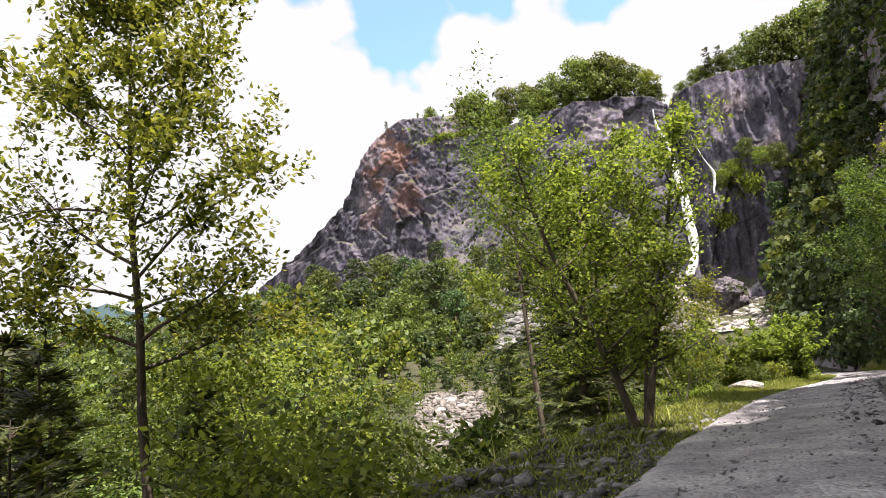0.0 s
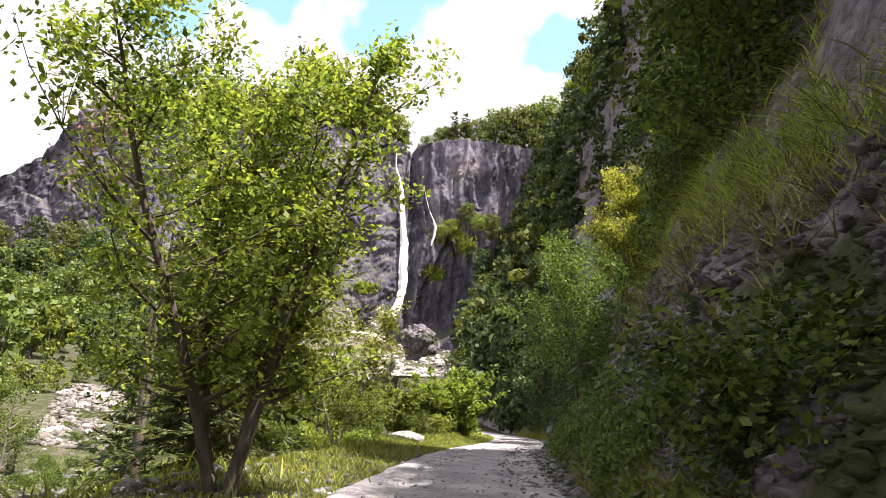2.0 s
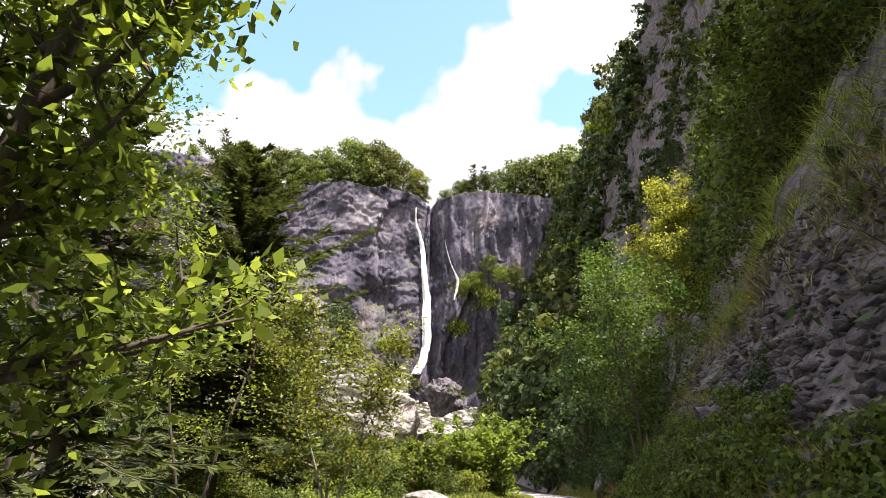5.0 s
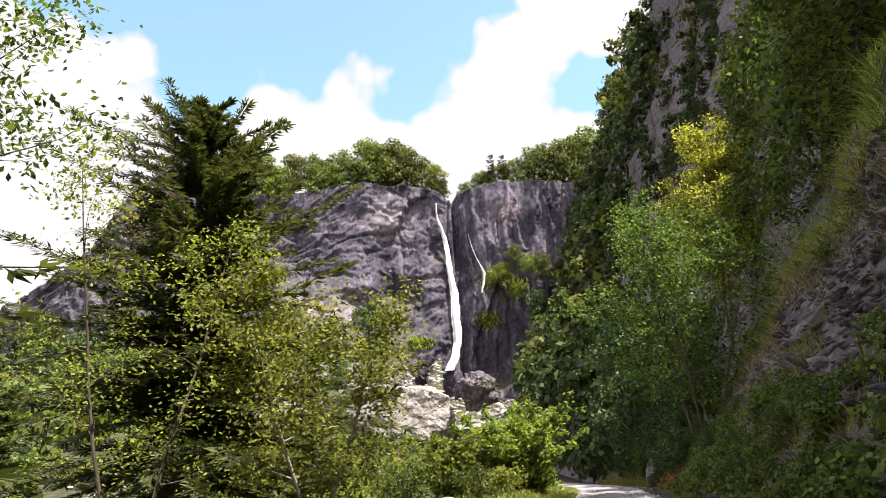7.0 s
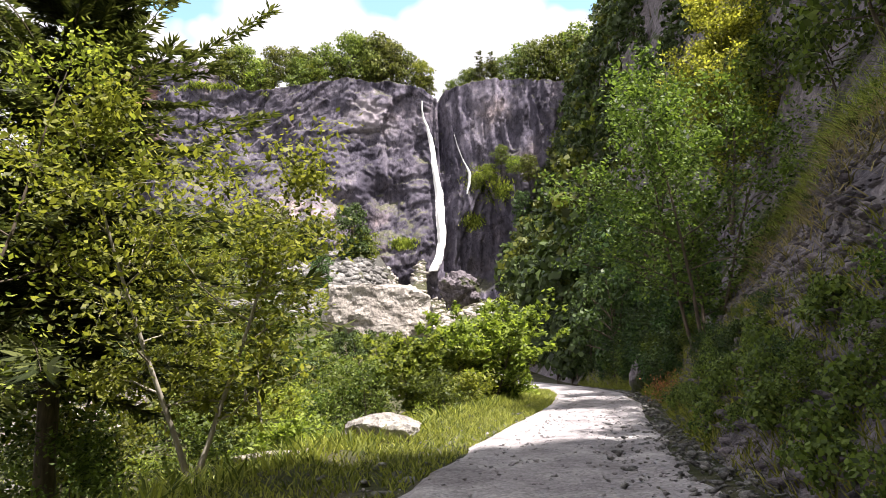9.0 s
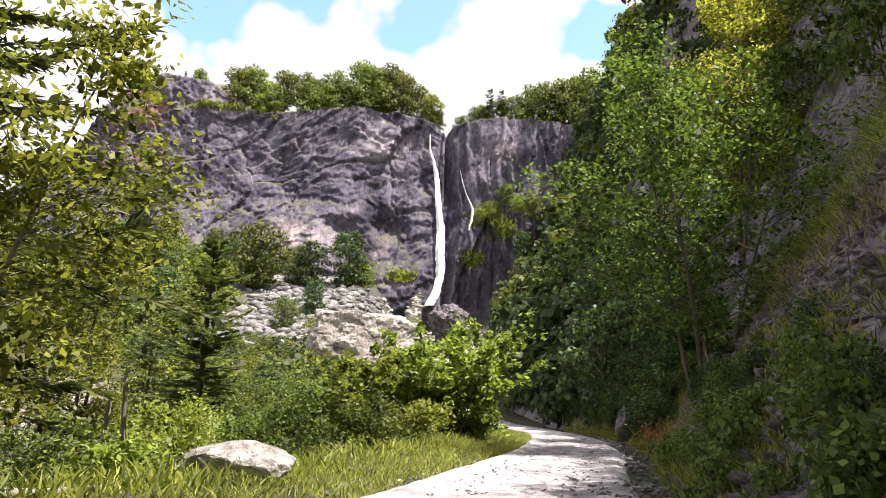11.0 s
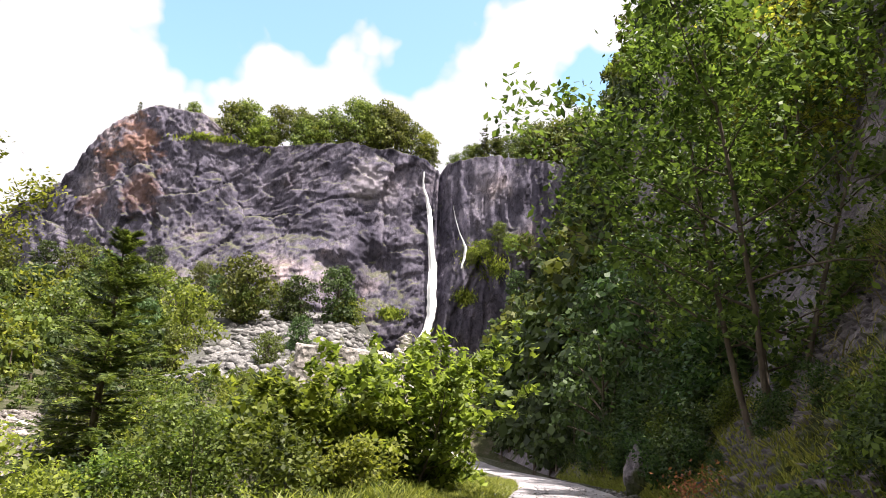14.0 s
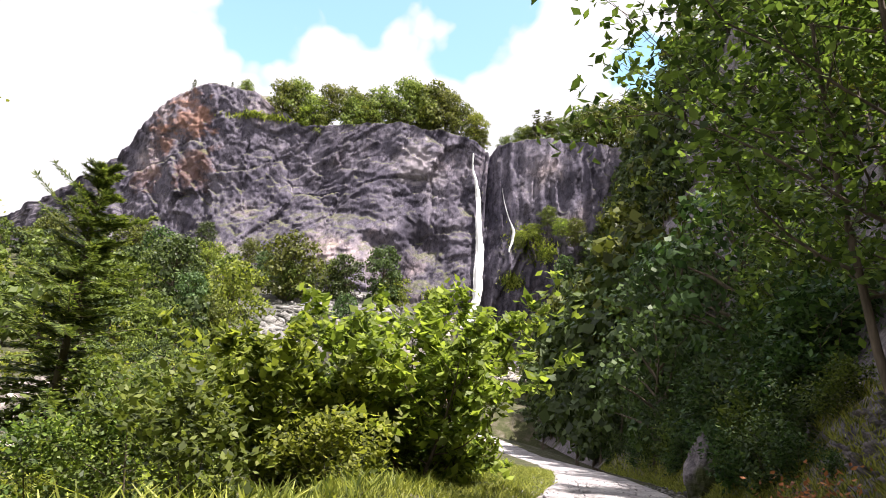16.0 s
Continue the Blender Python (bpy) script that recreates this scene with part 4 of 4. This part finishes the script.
for n in range(44):
    y = r.uniform(15, 56)
    x = road_x(y) - r.uniform(8.0, 17.0)
    if open_view(x, y):
        continue
    # below y 36 darker-leaved copies stand for the shade on this slope
    again(((NEAR_D, NEAR_A, BUSH_C) if y < 36 else (NEAR_D, NEAR_C, BUSH_A))[n % 3], x, y, None, r.uniform(0, 6.3), r.uniform(0.55, 0.9))
low_bushes, high_bushes = [], []
for n in range(90):
    y = 12 + 76 * r.uniform()
    x = 0.6 - 0.33 * y + r.uniform(-4, 4)
    if x > road_x(y) - 4.2:
        continue
    low_bushes.append((x, y, land(x, y) - 0.05, r.uniform(0, 6.3), r.uniform(0.25, 0.45)))
for n in range(70):
    y = r.uniform(16, 64)
    d = -r.uniform(4.2, 8.5)
    if open_view(road_x(y) + d, y, 3.0) or y < 33 and d > -7.2 or 29 < y < 36 and d > -5.4:
        continue
    again((BUSH_A, BUSH_B)[n % 2], road_x(y) + d, y, None, r.uniform(0, 6.3), r.uniform(0.3, 0.62))
# near bushes, mostly with the leaf colour darkened for shade
for x, y, z, s in ((-5.2, 4.6, -2.6, 1.1), (-6.4, 7.2, -3.0, 1.2), (-4.6, 9.6, -2.3, 1.0), (-5.6, 12.2, -2.6, 1.0), (-9.5, 12.0, -4, 1.5), (-10, 7, -4, 1.5)):
    again((BUSH_C, BUSH_A)[int(x * 10) % 3 == 0], x, y, z, r.uniform(0, 6.3), s)
for x, y, z, s in ((-8.2, 7.0, -4.2, 0.68), (-10.5, 9.5, -4.5, 0.85), (-6.6, 9.8, -3.4, 0.5), (-12.5, 10.5, -4.8, 0.95), (-9.6, 12.5, -4.4, 0.75), (-14.0, 13.0, -4.8, 0.9), (-7.0, 5.2, -3.8, 0.5), (-11.0, 6.6, -4.6, 0.7), (-7.6, 30.5, -3.0, 0.75)):
    again(SPRUCE_A, x, y, z, r.uniform(0, 6.3), s)
# the mountainside: bushes on its bank and woods above
for n in range(64):
    p = side(r.uniform(0, 48), r.uniform(0.27, 0.62))
    high_bushes.append((*p, r.uniform(0, 6.3), r.uniform(0.8, 1.4)))
for n in range(46):
    p = side(r.uniform(50, 80), r.uniform(0.02, 0.13))
    again((BUSH_C, BUSH_A)[n % 3 == 0], *p, r.uniform(0, 6.3), r.uniform(0.3, 0.7))
for n in range(90):
    p = side(r.uniform(18, 62), r.uniform(0.28, 0.7))
    high_bushes.append((*p, r.uniform(0, 6.3), r.uniform(0.9, 1.7)))
for n in range(46):
    p = side(r.uniform(50, 86), r.uniform(0.04, 0.17))
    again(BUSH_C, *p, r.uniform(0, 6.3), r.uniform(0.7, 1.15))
for n in range(40):
    p = side(r.uniform(6, 46), r.uniform(0.03, 0.2))
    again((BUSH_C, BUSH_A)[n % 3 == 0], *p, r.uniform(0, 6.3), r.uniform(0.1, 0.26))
for n in range(74):
    y = r.uniform(22, 90)
    v = r.uniform(0.0, 0.06) if n % 3 else r.uniform(0.2, 0.3)
    if y > 46:
        v = r.uniform(0.01, 0.16)
    if 36 < y < 47 or y < 47 and v > 0.1:
        continue
    p = side(y, v)
    again((BUSH_C, BUSH_A)[n % 4 == 0], *p, r.uniform(0, 6.3), (r.uniform(0.12, 0.26) if y < 36 else r.uniform(0.25, 0.6)) if v < 0.1 else r.uniform(0.5, 0.9))
for n in range(70):
    y = r.uniform(-4, 62) if n < 36 else -4 + (n - 36) * 1.05
    v = r.uniform(0.26, 0.6) if y < 40 else r.uniform(0.03, 0.6)
    if n >= 36:
        v = r.uniform(0.255, 0.34)
    if 34 < y < 52 and v < 0.4 or 24 < y < 46 and n % 2:
        continue
    p = side(y, v)
    again((NEAR_A, NEAR_B)[n % 3 == 0], p[0], p[1], p[2] - 0.4, r.uniform(0, 6.3), r.uniform(0.6, 1.1))
for n in range(420):
    y = 40 + 345 * r.uniform() ** 1.3
    v = r.uniform(0.5, 0.93) if y < 58 else r.uniform(0.02, 0.93)
    p = side(y, v)
    s = r.uniform(0.6, 1.0) * (1 + y / 230)
    if y < 150 and v > 0.3:
        s *= 0.6
    # mostly the darker leaf colours, to paint this wood as shaded
    k = int(r.choice(4, p=(0.2, 0.57, 0.06, 0.17)))
    if y < 95 and n % 2:
        continue
    if y < 95:
        again((TREE_A, TREE_B, TREE_C, SPRUCE_A)[k], p[0], p[1], p[2] - 0.5, r.uniform(0, 6.3), s)
    else:
        side_wood[1 if k == 3 else k].append((p[0], p[1], p[2] - 1.0, r.uniform(0, 6.3), s * 1.15))
for n in range(90):
    p = side(r.uniform(46, 120), r.uniform(0.35, 0.93))
    again((TREE_B, SPRUCE_A)[n % 4 == 0], p[0], p[1], p[2] - 0.4, r.uniform(0, 6.3), r.uniform(0.28, 0.5))
for n in range(80):
    p = side(r.uniform(76, 128), r.uniform(0.0, 0.22))
    side_wood[1].append((p[0], p[1], p[2] - 0.6, r.uniform(0, 6.3), r.uniform(0.5, 0.95)))
for n in range(120):
    p = side(r.uniform(13, 37), r.uniform(0.005, 0.07))
    low_bushes.append((p[0], p[1], p[2] - 0.05, r.uniform(0, 6.3), r.uniform(0.1, 0.27)))
wood_of("undergrowth", clump_arrays(54, 2.2, 1.7, 700, 0.26, 11, 0.05), low_bushes, LEAF, "low green undergrowth beside the track and in a clearing")
wood_of("mountain_scrub", clump_arrays(55, 2.3, 1.8, 1000, 0.2, 13, 0.05), high_bushes, LEAF_SHADE_MID, "green scrub clinging to the steep mountainside")
for (pattern, mat), a, c in zip(FAR_KINDS, far_wood, side_wood):
    wood_of("valley_wood", pattern, a, mat, "dense green wood on the valley floor")
    wood_of("mountain_wood", pattern, c, mat, "dense green wood on the steep mountainside")
# on the cliff
FAR_D = stand(clumped("tree", 43, 15, 6.6, 3400, 0.75, LEAF_YELLOW, "bright green tree on top of the cliff", "cliff-top trees", 28, 0.06, 0.95), -66, 430, 172)
for x, z, h in ((-133, 175.6, 10), (-109, 162, 22), (-101, 163.5, 24), (-90, 158.7, 19), (-83, 167, 19), (-73, 166, 19), (-86, 151.7, 16), (-70, 159.8, 17), (-65, 164, 19), (-55, 162.4, 23),
                (-38, 165, 26), (-46, 163.5, 16), (-25, 163.5, 27), (-16, 163, 23), (-8, 161.6, 18), (0, 158.7, 15), (5, 155.9, 9), (-31, 164, 24), (-60, 162, 15), (-96, 160, 14)):
    again((FAR_A, FAR_D)[int(x) % 3 == 0], x, cliff_y(x, z) + (2.5 if z < 160 else 7) + r.uniform(0, 3), z - 2.0, r.uniform(0, 6.3), (h + 2) / 15.0)
for x, z, h in ((17, 156, 8), (25, 156, 12), (30, 155.5, 12), (47, 154, 18), (56, 153, 22), (65, 150, 25), (74, 148, 28), (84, 146, 31), (40, 155, 14)):
    again((FAR_A, FAR_B)[int(x) % 2], x, cliff_y(x, z) + 9 + r.uniform(0, 3), z - 2.0, r.uniform(0, 6.3), (h + 2) / 15.0)
for x, s in ((33, 1.35), (39, 1.25), (70, 1.6), (-163, .7), (-140, .4)):
    again(FAR_C, x, cliff_y(x, 160) + 7, np.interp(x, SKY_X, SKY_Z) - 1, r.uniform(0, 6.3), s)
FAR_E = stand(clumped("tree", 46, 15, 5.6, 3000, 0.7, LEAF_FAR_DARK, "tall dark green tree at the foot of the cliff", "cliff-foot trees", 26, 0.02, 1.0), -43.5, 310, 46, 0, 1.3)
FAR_F = stand(clumped("tree", 47, 12, 6.6, 2600, 0.7, LEAF_BRIGHT, "round bright green tree below the cliff", "cliff-foot trees", 20, 0.02, 1.0), -74.6, 270, 28.5, 0, 1.8)
for x, y, z, s, k in ((-63.6, 300, 43, 1.75, 0), (-28.9, 310, 46.5, 1.6, 1), (-24, 313, 46, 1.1, 2), (-42.5, 255, 23.5, 0.72, 0), (-36, 270, 30, 0.85, 1), (-28.6, 240, 18.4, 0.75, 2), (-90, 260, 29, 1.8, 1),
                      (-129, 330, 48, 1.8, 1), (-124.5, 370, 76, 0.95, 1), (-144, 340, 61, 1.3, 0), (-159.6, 340, 62, 1.3, 1), (-35.3, 200, 8, 0.6, 0), (-94, 230, 21, 1.4, 0), (-50, 312, 47, 1.1, 0), (-108, 300, 40, 1.6, 0), (-112, 345, 60, 1.2, 2), (-82, 330, 56, 0.9, 1),
                      (-100, 365, 70, 0.8, 0), (-75, 368, 62, 0.6, 1), (-57, 372, 58, 0.55, 0), (-140, 300, 40, 1.5, 1), (-170, 320, 52, 1.5, 0), (-186, 345, 66, 1.2, 1), (-78, 248, 24, 1.2, 1), (-66, 236, 18, 1.0, 0),
                      (34, 392, 96, .8, 2), (40, 391, 104, .7, 0), (46, 388, 98, .75, 2), (52, 385, 92, .9, 0), (27, 389, 92, .45, 0), (60, 384, 80, 1.2, 1), (48, 382, 70, 1.1, 1), (68, 380, 96, 1.2, 0)):
    again((FAR_B, FAR_E, FAR_F)[k], x, y - 0.42 * max(0, x - 9), z, r.uniform(0, 6.3), s)
# ---- rocks ----
b = boulder("boulder", 3, (10.8, 8.0, 9.0), SLAB, "huge pale flat-topped boulder on the valley floor", rough=0.24, levels=6, flat_top=True)
b.location = (-7.3, 158, 13.4)
b = boulder("boulder", 8, (4.0, 4.0, 4.0), BANK_ROCK, "reddish grey boulder beside a larger pale one", rough=0.45, levels=5)
b.location = (7.5, 156, 16.0)
b = boulder("boulder", 5, (1.0, 0.62, 0.42), PALE_ROCK, "white weathered boulder on the grass verge", levels=5)
b.location = (1.65, 33.0, 0.66)
b.scale = (0.8, 0.9, 0.95)
b = boulder("boulder", 6, (0.6, 0.9, 1.2), BANK_ROCK, "grey rock outcrop at the side of the track", levels=5)
b.location = (12.7, 55.3, 1.2)
for k, (x, y, z, s) in enumerate(((6.0, 26.8, 0.65, 0.16), (7.0, 27.5, 1.0, 0.3), (5.3, 22.3, 0.7, 0.34), (8.8, 36.2, 0.6, 0.3), (9.3, 37.6, 0.7, 0.25), (3.6, 16.0, 0.6, 0.2), (1.0, 24.4, 0.62, 0.16), (-0.9, 9.0, 0.5, 0.15), (-1.4, 7.6, 0.45, 0.18))):
    b = boulder("boulder", 60 + k, (s, s * 0.8, s * 0.7), SCREE, "grey stone lying at the edge of the track", group="roadside stones", levels=3)
    b.location = (x, y, z)
for k in range(60):
    x, y = r.uniform(-72, -14), r.uniform(232, 300)
    s = r.uniform(0.8, 2.6)
    b = boulder("boulder", 100 + k % 6, (s, s * 0.8, s * 0.7), SCREE, "grey boulder on the scree below the cliff", group="scree boulders", levels=2)
    b.location = (x, y, land(x, y) + 0.3)
for k in range(40):
    y = r.uniform(76, 122)
    x = -31 - (y - 90) * 0.33 + r.normal() * 3
    s = r.uniform(0.25, 0.9)
    b = boulder("boulder", 200 + k % 5, (s, s * 0.8, s * 0.7), PALE_ROCK, "pale stone in the dry stream bed", group="stream bed stones", levels=2)
    b.location = (x, y, land(x, y) + 0.15)


def on_ground(n, x0, x1, y0, y1, q):
    x, y = q.uniform(x0, x1, n), q.uniform(y0, y1, n)
    return np.array([(a, b, land(a, b)) for a, b in zip(x, y)])


q = np.random.default_rng(9)
P = on_ground(5200, -62, -12, 215, 330, q)
stones("scree", 1, P, 0.3 + 2.6 * q.uniform(size=len(P)) ** 4, SCREE, "pale scree of broken stones below the cliff", "scree")
P = on_ground(1500, -20, 34, 168, 392, q)
stones("torrent_bed", 6, P, 0.3 + 1.8 * q.uniform(size=len(P)) ** 3, PALE_ROCK, "boulders and stones of the torrent below the waterfall", "scree")
P = on_ground(3200, -5.5, 5.5, 74, 126, q)
P[:, 0] += -31 - (P[:, 1] - 90) * 0.33
P[:, 2] = [land(a, b) for a, b, _ in P]
stones("stream_bed", 2, P, 0.12 + 0.6 * q.uniform(size=len(P)) ** 3, STREAM, "dry stream bed of pale stones", "scree")
gx, gy = np.arange(-90, 0, 1.6), np.arange(205, 400, 1.6)
V = np.array([(x, y, land(x, y) + 0.35 + 0.5 * fractal(x * 0.2, y * 0.2, 1.0) - 1.6 * max(0, math.hypot((x + 43) / 40, (y - 308) / 98) + 0.3 * fractal(x * 0.06, y * 0.06, 2.0) - 0.8) * 3) for y in gy for x in gx])
i, j = np.meshgrid(np.arange(len(gy) - 1), np.arange(len(gx) - 1), indexing="ij")
m = len(gx)
tagged(new("scree_slope", mesh_of("scree_slope", V, np.stack([i * m + j, i * m + j + 1, (i + 1) * m + j + 1, (i + 1) * m + j], -1).reshape(-1, 4), SCREE_BED)), "slope of grey scree below the cliff", "scree", kind="structure")
yy = q.uniform(8, 90, 2600)
P = np.array([(x, y, land(x, y)) for x, y in zip(0.6 - 0.33 * yy + q.normal(size=len(yy)) * 2.6, yy) if x < road_x(y) - 3.2])
stones("slope_rubble", 9, P, 0.04 + 0.3 * q.uniform(size=len(P)) ** 4, SCREE, "grey rubble in a clearing on the slope", "rubble", 0.6)
P = P[np.arange(len(P)) % 2 == 0] + q.normal(size=(len(P[::2]), 3)) * np.array([0.8, 0.8, 0])
P = np.repeat(P, 9, axis=0) + q.normal(size=(9 * len(P), 3)) * np.array([0.5, 0.5, 0])
blades("grass", 8, np.array([(x, y, land(x, y)) for x, y, z in P]), 0.3, GRASS, "rough green grass in a clearing on the slope", 0.5, 0.014)
# broken rock on the bank beside the track
P = np.array([side(y, v) for y, v in zip(q.uniform(-2, 46, 21000), q.uniform(0.005, 0.19, 21000))])
stones("bank_rubble", 3, P, 0.025 + 0.15 * q.uniform(size=len(P)) ** 4, BANK_ROCK, "dark angular rubble on the steep bank", "rubble", 0.5)
# loose stones on the track and its verges
yy = 2 + 58 * q.uniform(size=6500)
dd = q.normal(size=6500) * 0.85
P = np.array([(road_x(y) + d, y, road_z(y) + 0.045 - 0.08 * max(0, abs(d) - 1.5)) for y, d in zip(yy, dd)])
stones("gravel", 4, P, 0.008 + 0.035 * q.uniform(size=len(P)) ** 4, GRAVEL, "loose grey gravel on the track", "gravel", 0.6)
yy = q.uniform(2, 60, 2200)
sg = np.where(q.uniform(size=2200) < 0.55, 1, -1)
dd = sg * (1.6 + np.abs(q.normal(size=2200)) * 0.5)
P = np.array([(road_x(y) + d, y, (land(road_x(y) + d, y) if d < 0 else road_z(y)) + 0.02) for y, d in zip(yy, dd)])
stones("verge_stones", 5, P, 0.015 + 0.1 * q.uniform(size=len(P)) ** 4, SCREE, "scattered grey stones along the verge", "gravel", 0.6)

yy = q.uniform(6, 36, 2600)
P = np.array([(road_x(y) + d, y, road_z(y) + 0.04 + 0.03 * max(0, d - 1.5)) for y, d in zip(yy, 1.7 + 0.45 * q.normal(size=len(yy)))])
stones("roadside_rubble", 8, P, 0.01 + 0.055 * q.uniform(size=len(P)) ** 3, SCREE, "grey rubble fallen along the foot of the bank", "rubble", 0.6)
P = on_ground(1500, -3.4, -0.7, 4.5, 14, q)
stones("verge_rubble", 7, P, 0.015 + 0.1 * q.uniform(size=len(P)) ** 3, SCREE, "grey rubble on the shaded verge", "rubble", 0.6)

# ---- dead wood ----
rw = np.random.default_rng(3)
dead = tagged(new("dead_tree"), "bare bleached dead tree on the slope", "dead tree")
limbs = [tube(curve((0, 0, -0.3), (0.02, 0, 1), 5.4, rw, 0.1, 8, 0.04), np.linspace(0.11, 0.02, 8), 6)]
part("trunk", mesh_of("trunk", *limbs[0], BARK_PALE, True), dead)
for k in range(7):
    a = k * 2.3
    part("branch", mesh_of("branch", *tube(curve((0.02, 0, 0.7 + 0.55 * k), (math.cos(a), math.sin(a), 0.5), rw.uniform(0.5, 1.1), rw, 0.4, 5, 0.2), np.linspace(0.035, 0.008, 5), 5), BARK_PALE, True), dead)
DEAD_AT = (-16.0, 40.0)
stand(dead, *DEAD_AT)
log = tube(np.array([(-0.1, 29.6, 0.72), (0.25, 29.95, 0.74), (0.6, 30.25, 0.71), (0.95, 30.7, 0.73)]), [0.045, 0.05, 0.045, 0.03], 8)
tagged(new("log", mesh_of("log", *log, BARK_PALE, True)), "thin bleached log lying in the verge grass", "log")

for x, y, z, h, lean in ((-1.63, 37.5, 0.99, 1.08, 0.03), (-1.99, 37.5, 1.09, 0.47, -0.05)):
    st = curve((0, 0, -0.3), (lean, 0.05, 1), h + 0.3, rw, 0.0, 6, 0.05)
    ob = tagged(new("stump", mesh_of("stump", *tube(st, [0.065, 0.055, 0.05, 0.05, 0.045, 0.01], 8), BARK_PALE, True)), "broken weathered stump of a dead tree below the track", "stump", "broken stumps")
    ob.location = (x, y, z)

# ---- grass ----
def verge(n, lo, hi, y0, y1, q):
    y = y0 + (y1 - y0) * q.uniform(size=n)
    d = -(lo + (hi - lo) * q.uniform(size=n))
    keep = np.array([fractal((road_x(b) + a) * 0.9, b * 0.9, 4.0) > -0.5 for a, b in zip(d, y)])
    return np.array([(road_x(b) + a, b, land(road_x(b) + a, b)) for a, b in zip(d[keep], y[keep])])


P = verge(56000, 1.55, 4.6, 3, 66, q)
blades("grass", 1, P, np.interp(P[:, 1], [8, 18, 40], [0.05, 0.10, 0.16]), GRASS, "sunlit yellow-green grass on the verge", 0.45, 0.009)
P = verge(12000, 3.2, 6.5, 24, 66, q)
blades("grass", 2, P, 0.3, GRASS, "tall yellow-green grass at the edge of the slope")
yy = q.uniform(2, 70, 34000)
P = np.array([side(y, v) for y, v in zip(yy, q.uniform(0.0, 0.035 + 0.07 * np.clip((yy - 14) / 12, 0, 1)))])
P = P[[fractal(p[1] * 0.6, p[2] * 0.6, 3.0) > -0.3 for p in P]]
blades("grass", 3, P, 0.2, GRASS, "green grass at the foot of the bank", 0.5, 0.008)
yy = q.uniform(-4, 46, 15000)
P = np.array([side(y, v) for y, v in zip(yy, 0.175 + 0.025 * q.normal(size=len(yy)))])
P = P[[fractal(p[1] * 0.8, p[2] * 0.8, 2.0) > 0.0 for p in P]]
blades("grass", 4, P + np.array([-0.05, 0, 0.02]), 0.28, DRY_GRASS, "dry straw-coloured grass hanging from the bank", 0.9, 0.01)
yy = q.uniform(-2, 46, 22000)
P = np.array([side(y, v) for y, v in zip(yy, 0.225 + 0.025 * q.normal(size=len(yy)))])
P = P[[fractal(p[1] * 0.5, p[2] * 0.5, 6.0) > -0.2 for p in P]]
blades("grass", 6, P + np.array([-0.04, 0, 0.0]), 0.25, GRASS, "soft green grass along the top of the bank", 0.9, 0.01)
yy = q.uniform(30, 84, 34000)
P = np.array([side(y, v) for y, v in zip(yy, q.uniform(0.0, 0.13, len(yy)) * q.uniform(size=len(yy)))])
blades("grass", 7, P, 0.15, GRASS, "green grass on the lower slope beside the track", 0.4, 0.009)
# grassy ledges of the cliff
P = []
for x0, z0, w, h in ((-117, 160, 16, 2), (30, 100, 8, 6), (25, 77, 5, 4), (40, 92, 6, 6), (-12, 66, 6, 3)):
    for _ in range(700):
        x, z = x0 + q.normal() * w * 0.5, z0 + q.normal() * h * 0.5
        P.append((x, cliff_y(x, z) - 0.3, z))
blades("grass", 5, np.array(P), 1.6, GRASS, "green grass on the ledges of the cliff", 0.5, 0.35)

# ---- far hills down the valley ----
hx = np.linspace(-2600, -500, 70)
V = []
for k in range(8):
    for x in hx:
        top = 330 + 110 * fractal(x * 0.0022, 3.0, 0.0, 5) + 0.05 * (x + 2600) * 0
        V.append((x, 1500 + 30 * k, -40 + (top + 40) * (k / 7) ** 0.8 + 6 * fractal(x * 0.03, k * 0.7, 1.0, 4)))
i, j = np.meshgrid(np.arange(7), np.arange(69), indexing="ij")
F = np.stack([i * 70 + j, i * 70 + j + 1, (i + 1) * 70 + j + 1, (i + 1) * 70 + j], -1).reshape(-1, 4)
tagged(new("backdrop", mesh_of("backdrop", np.array(V), F, FAR_HILL, True)), "distant wooded hills coloured blue-green for haze", "hills", kind="structure")
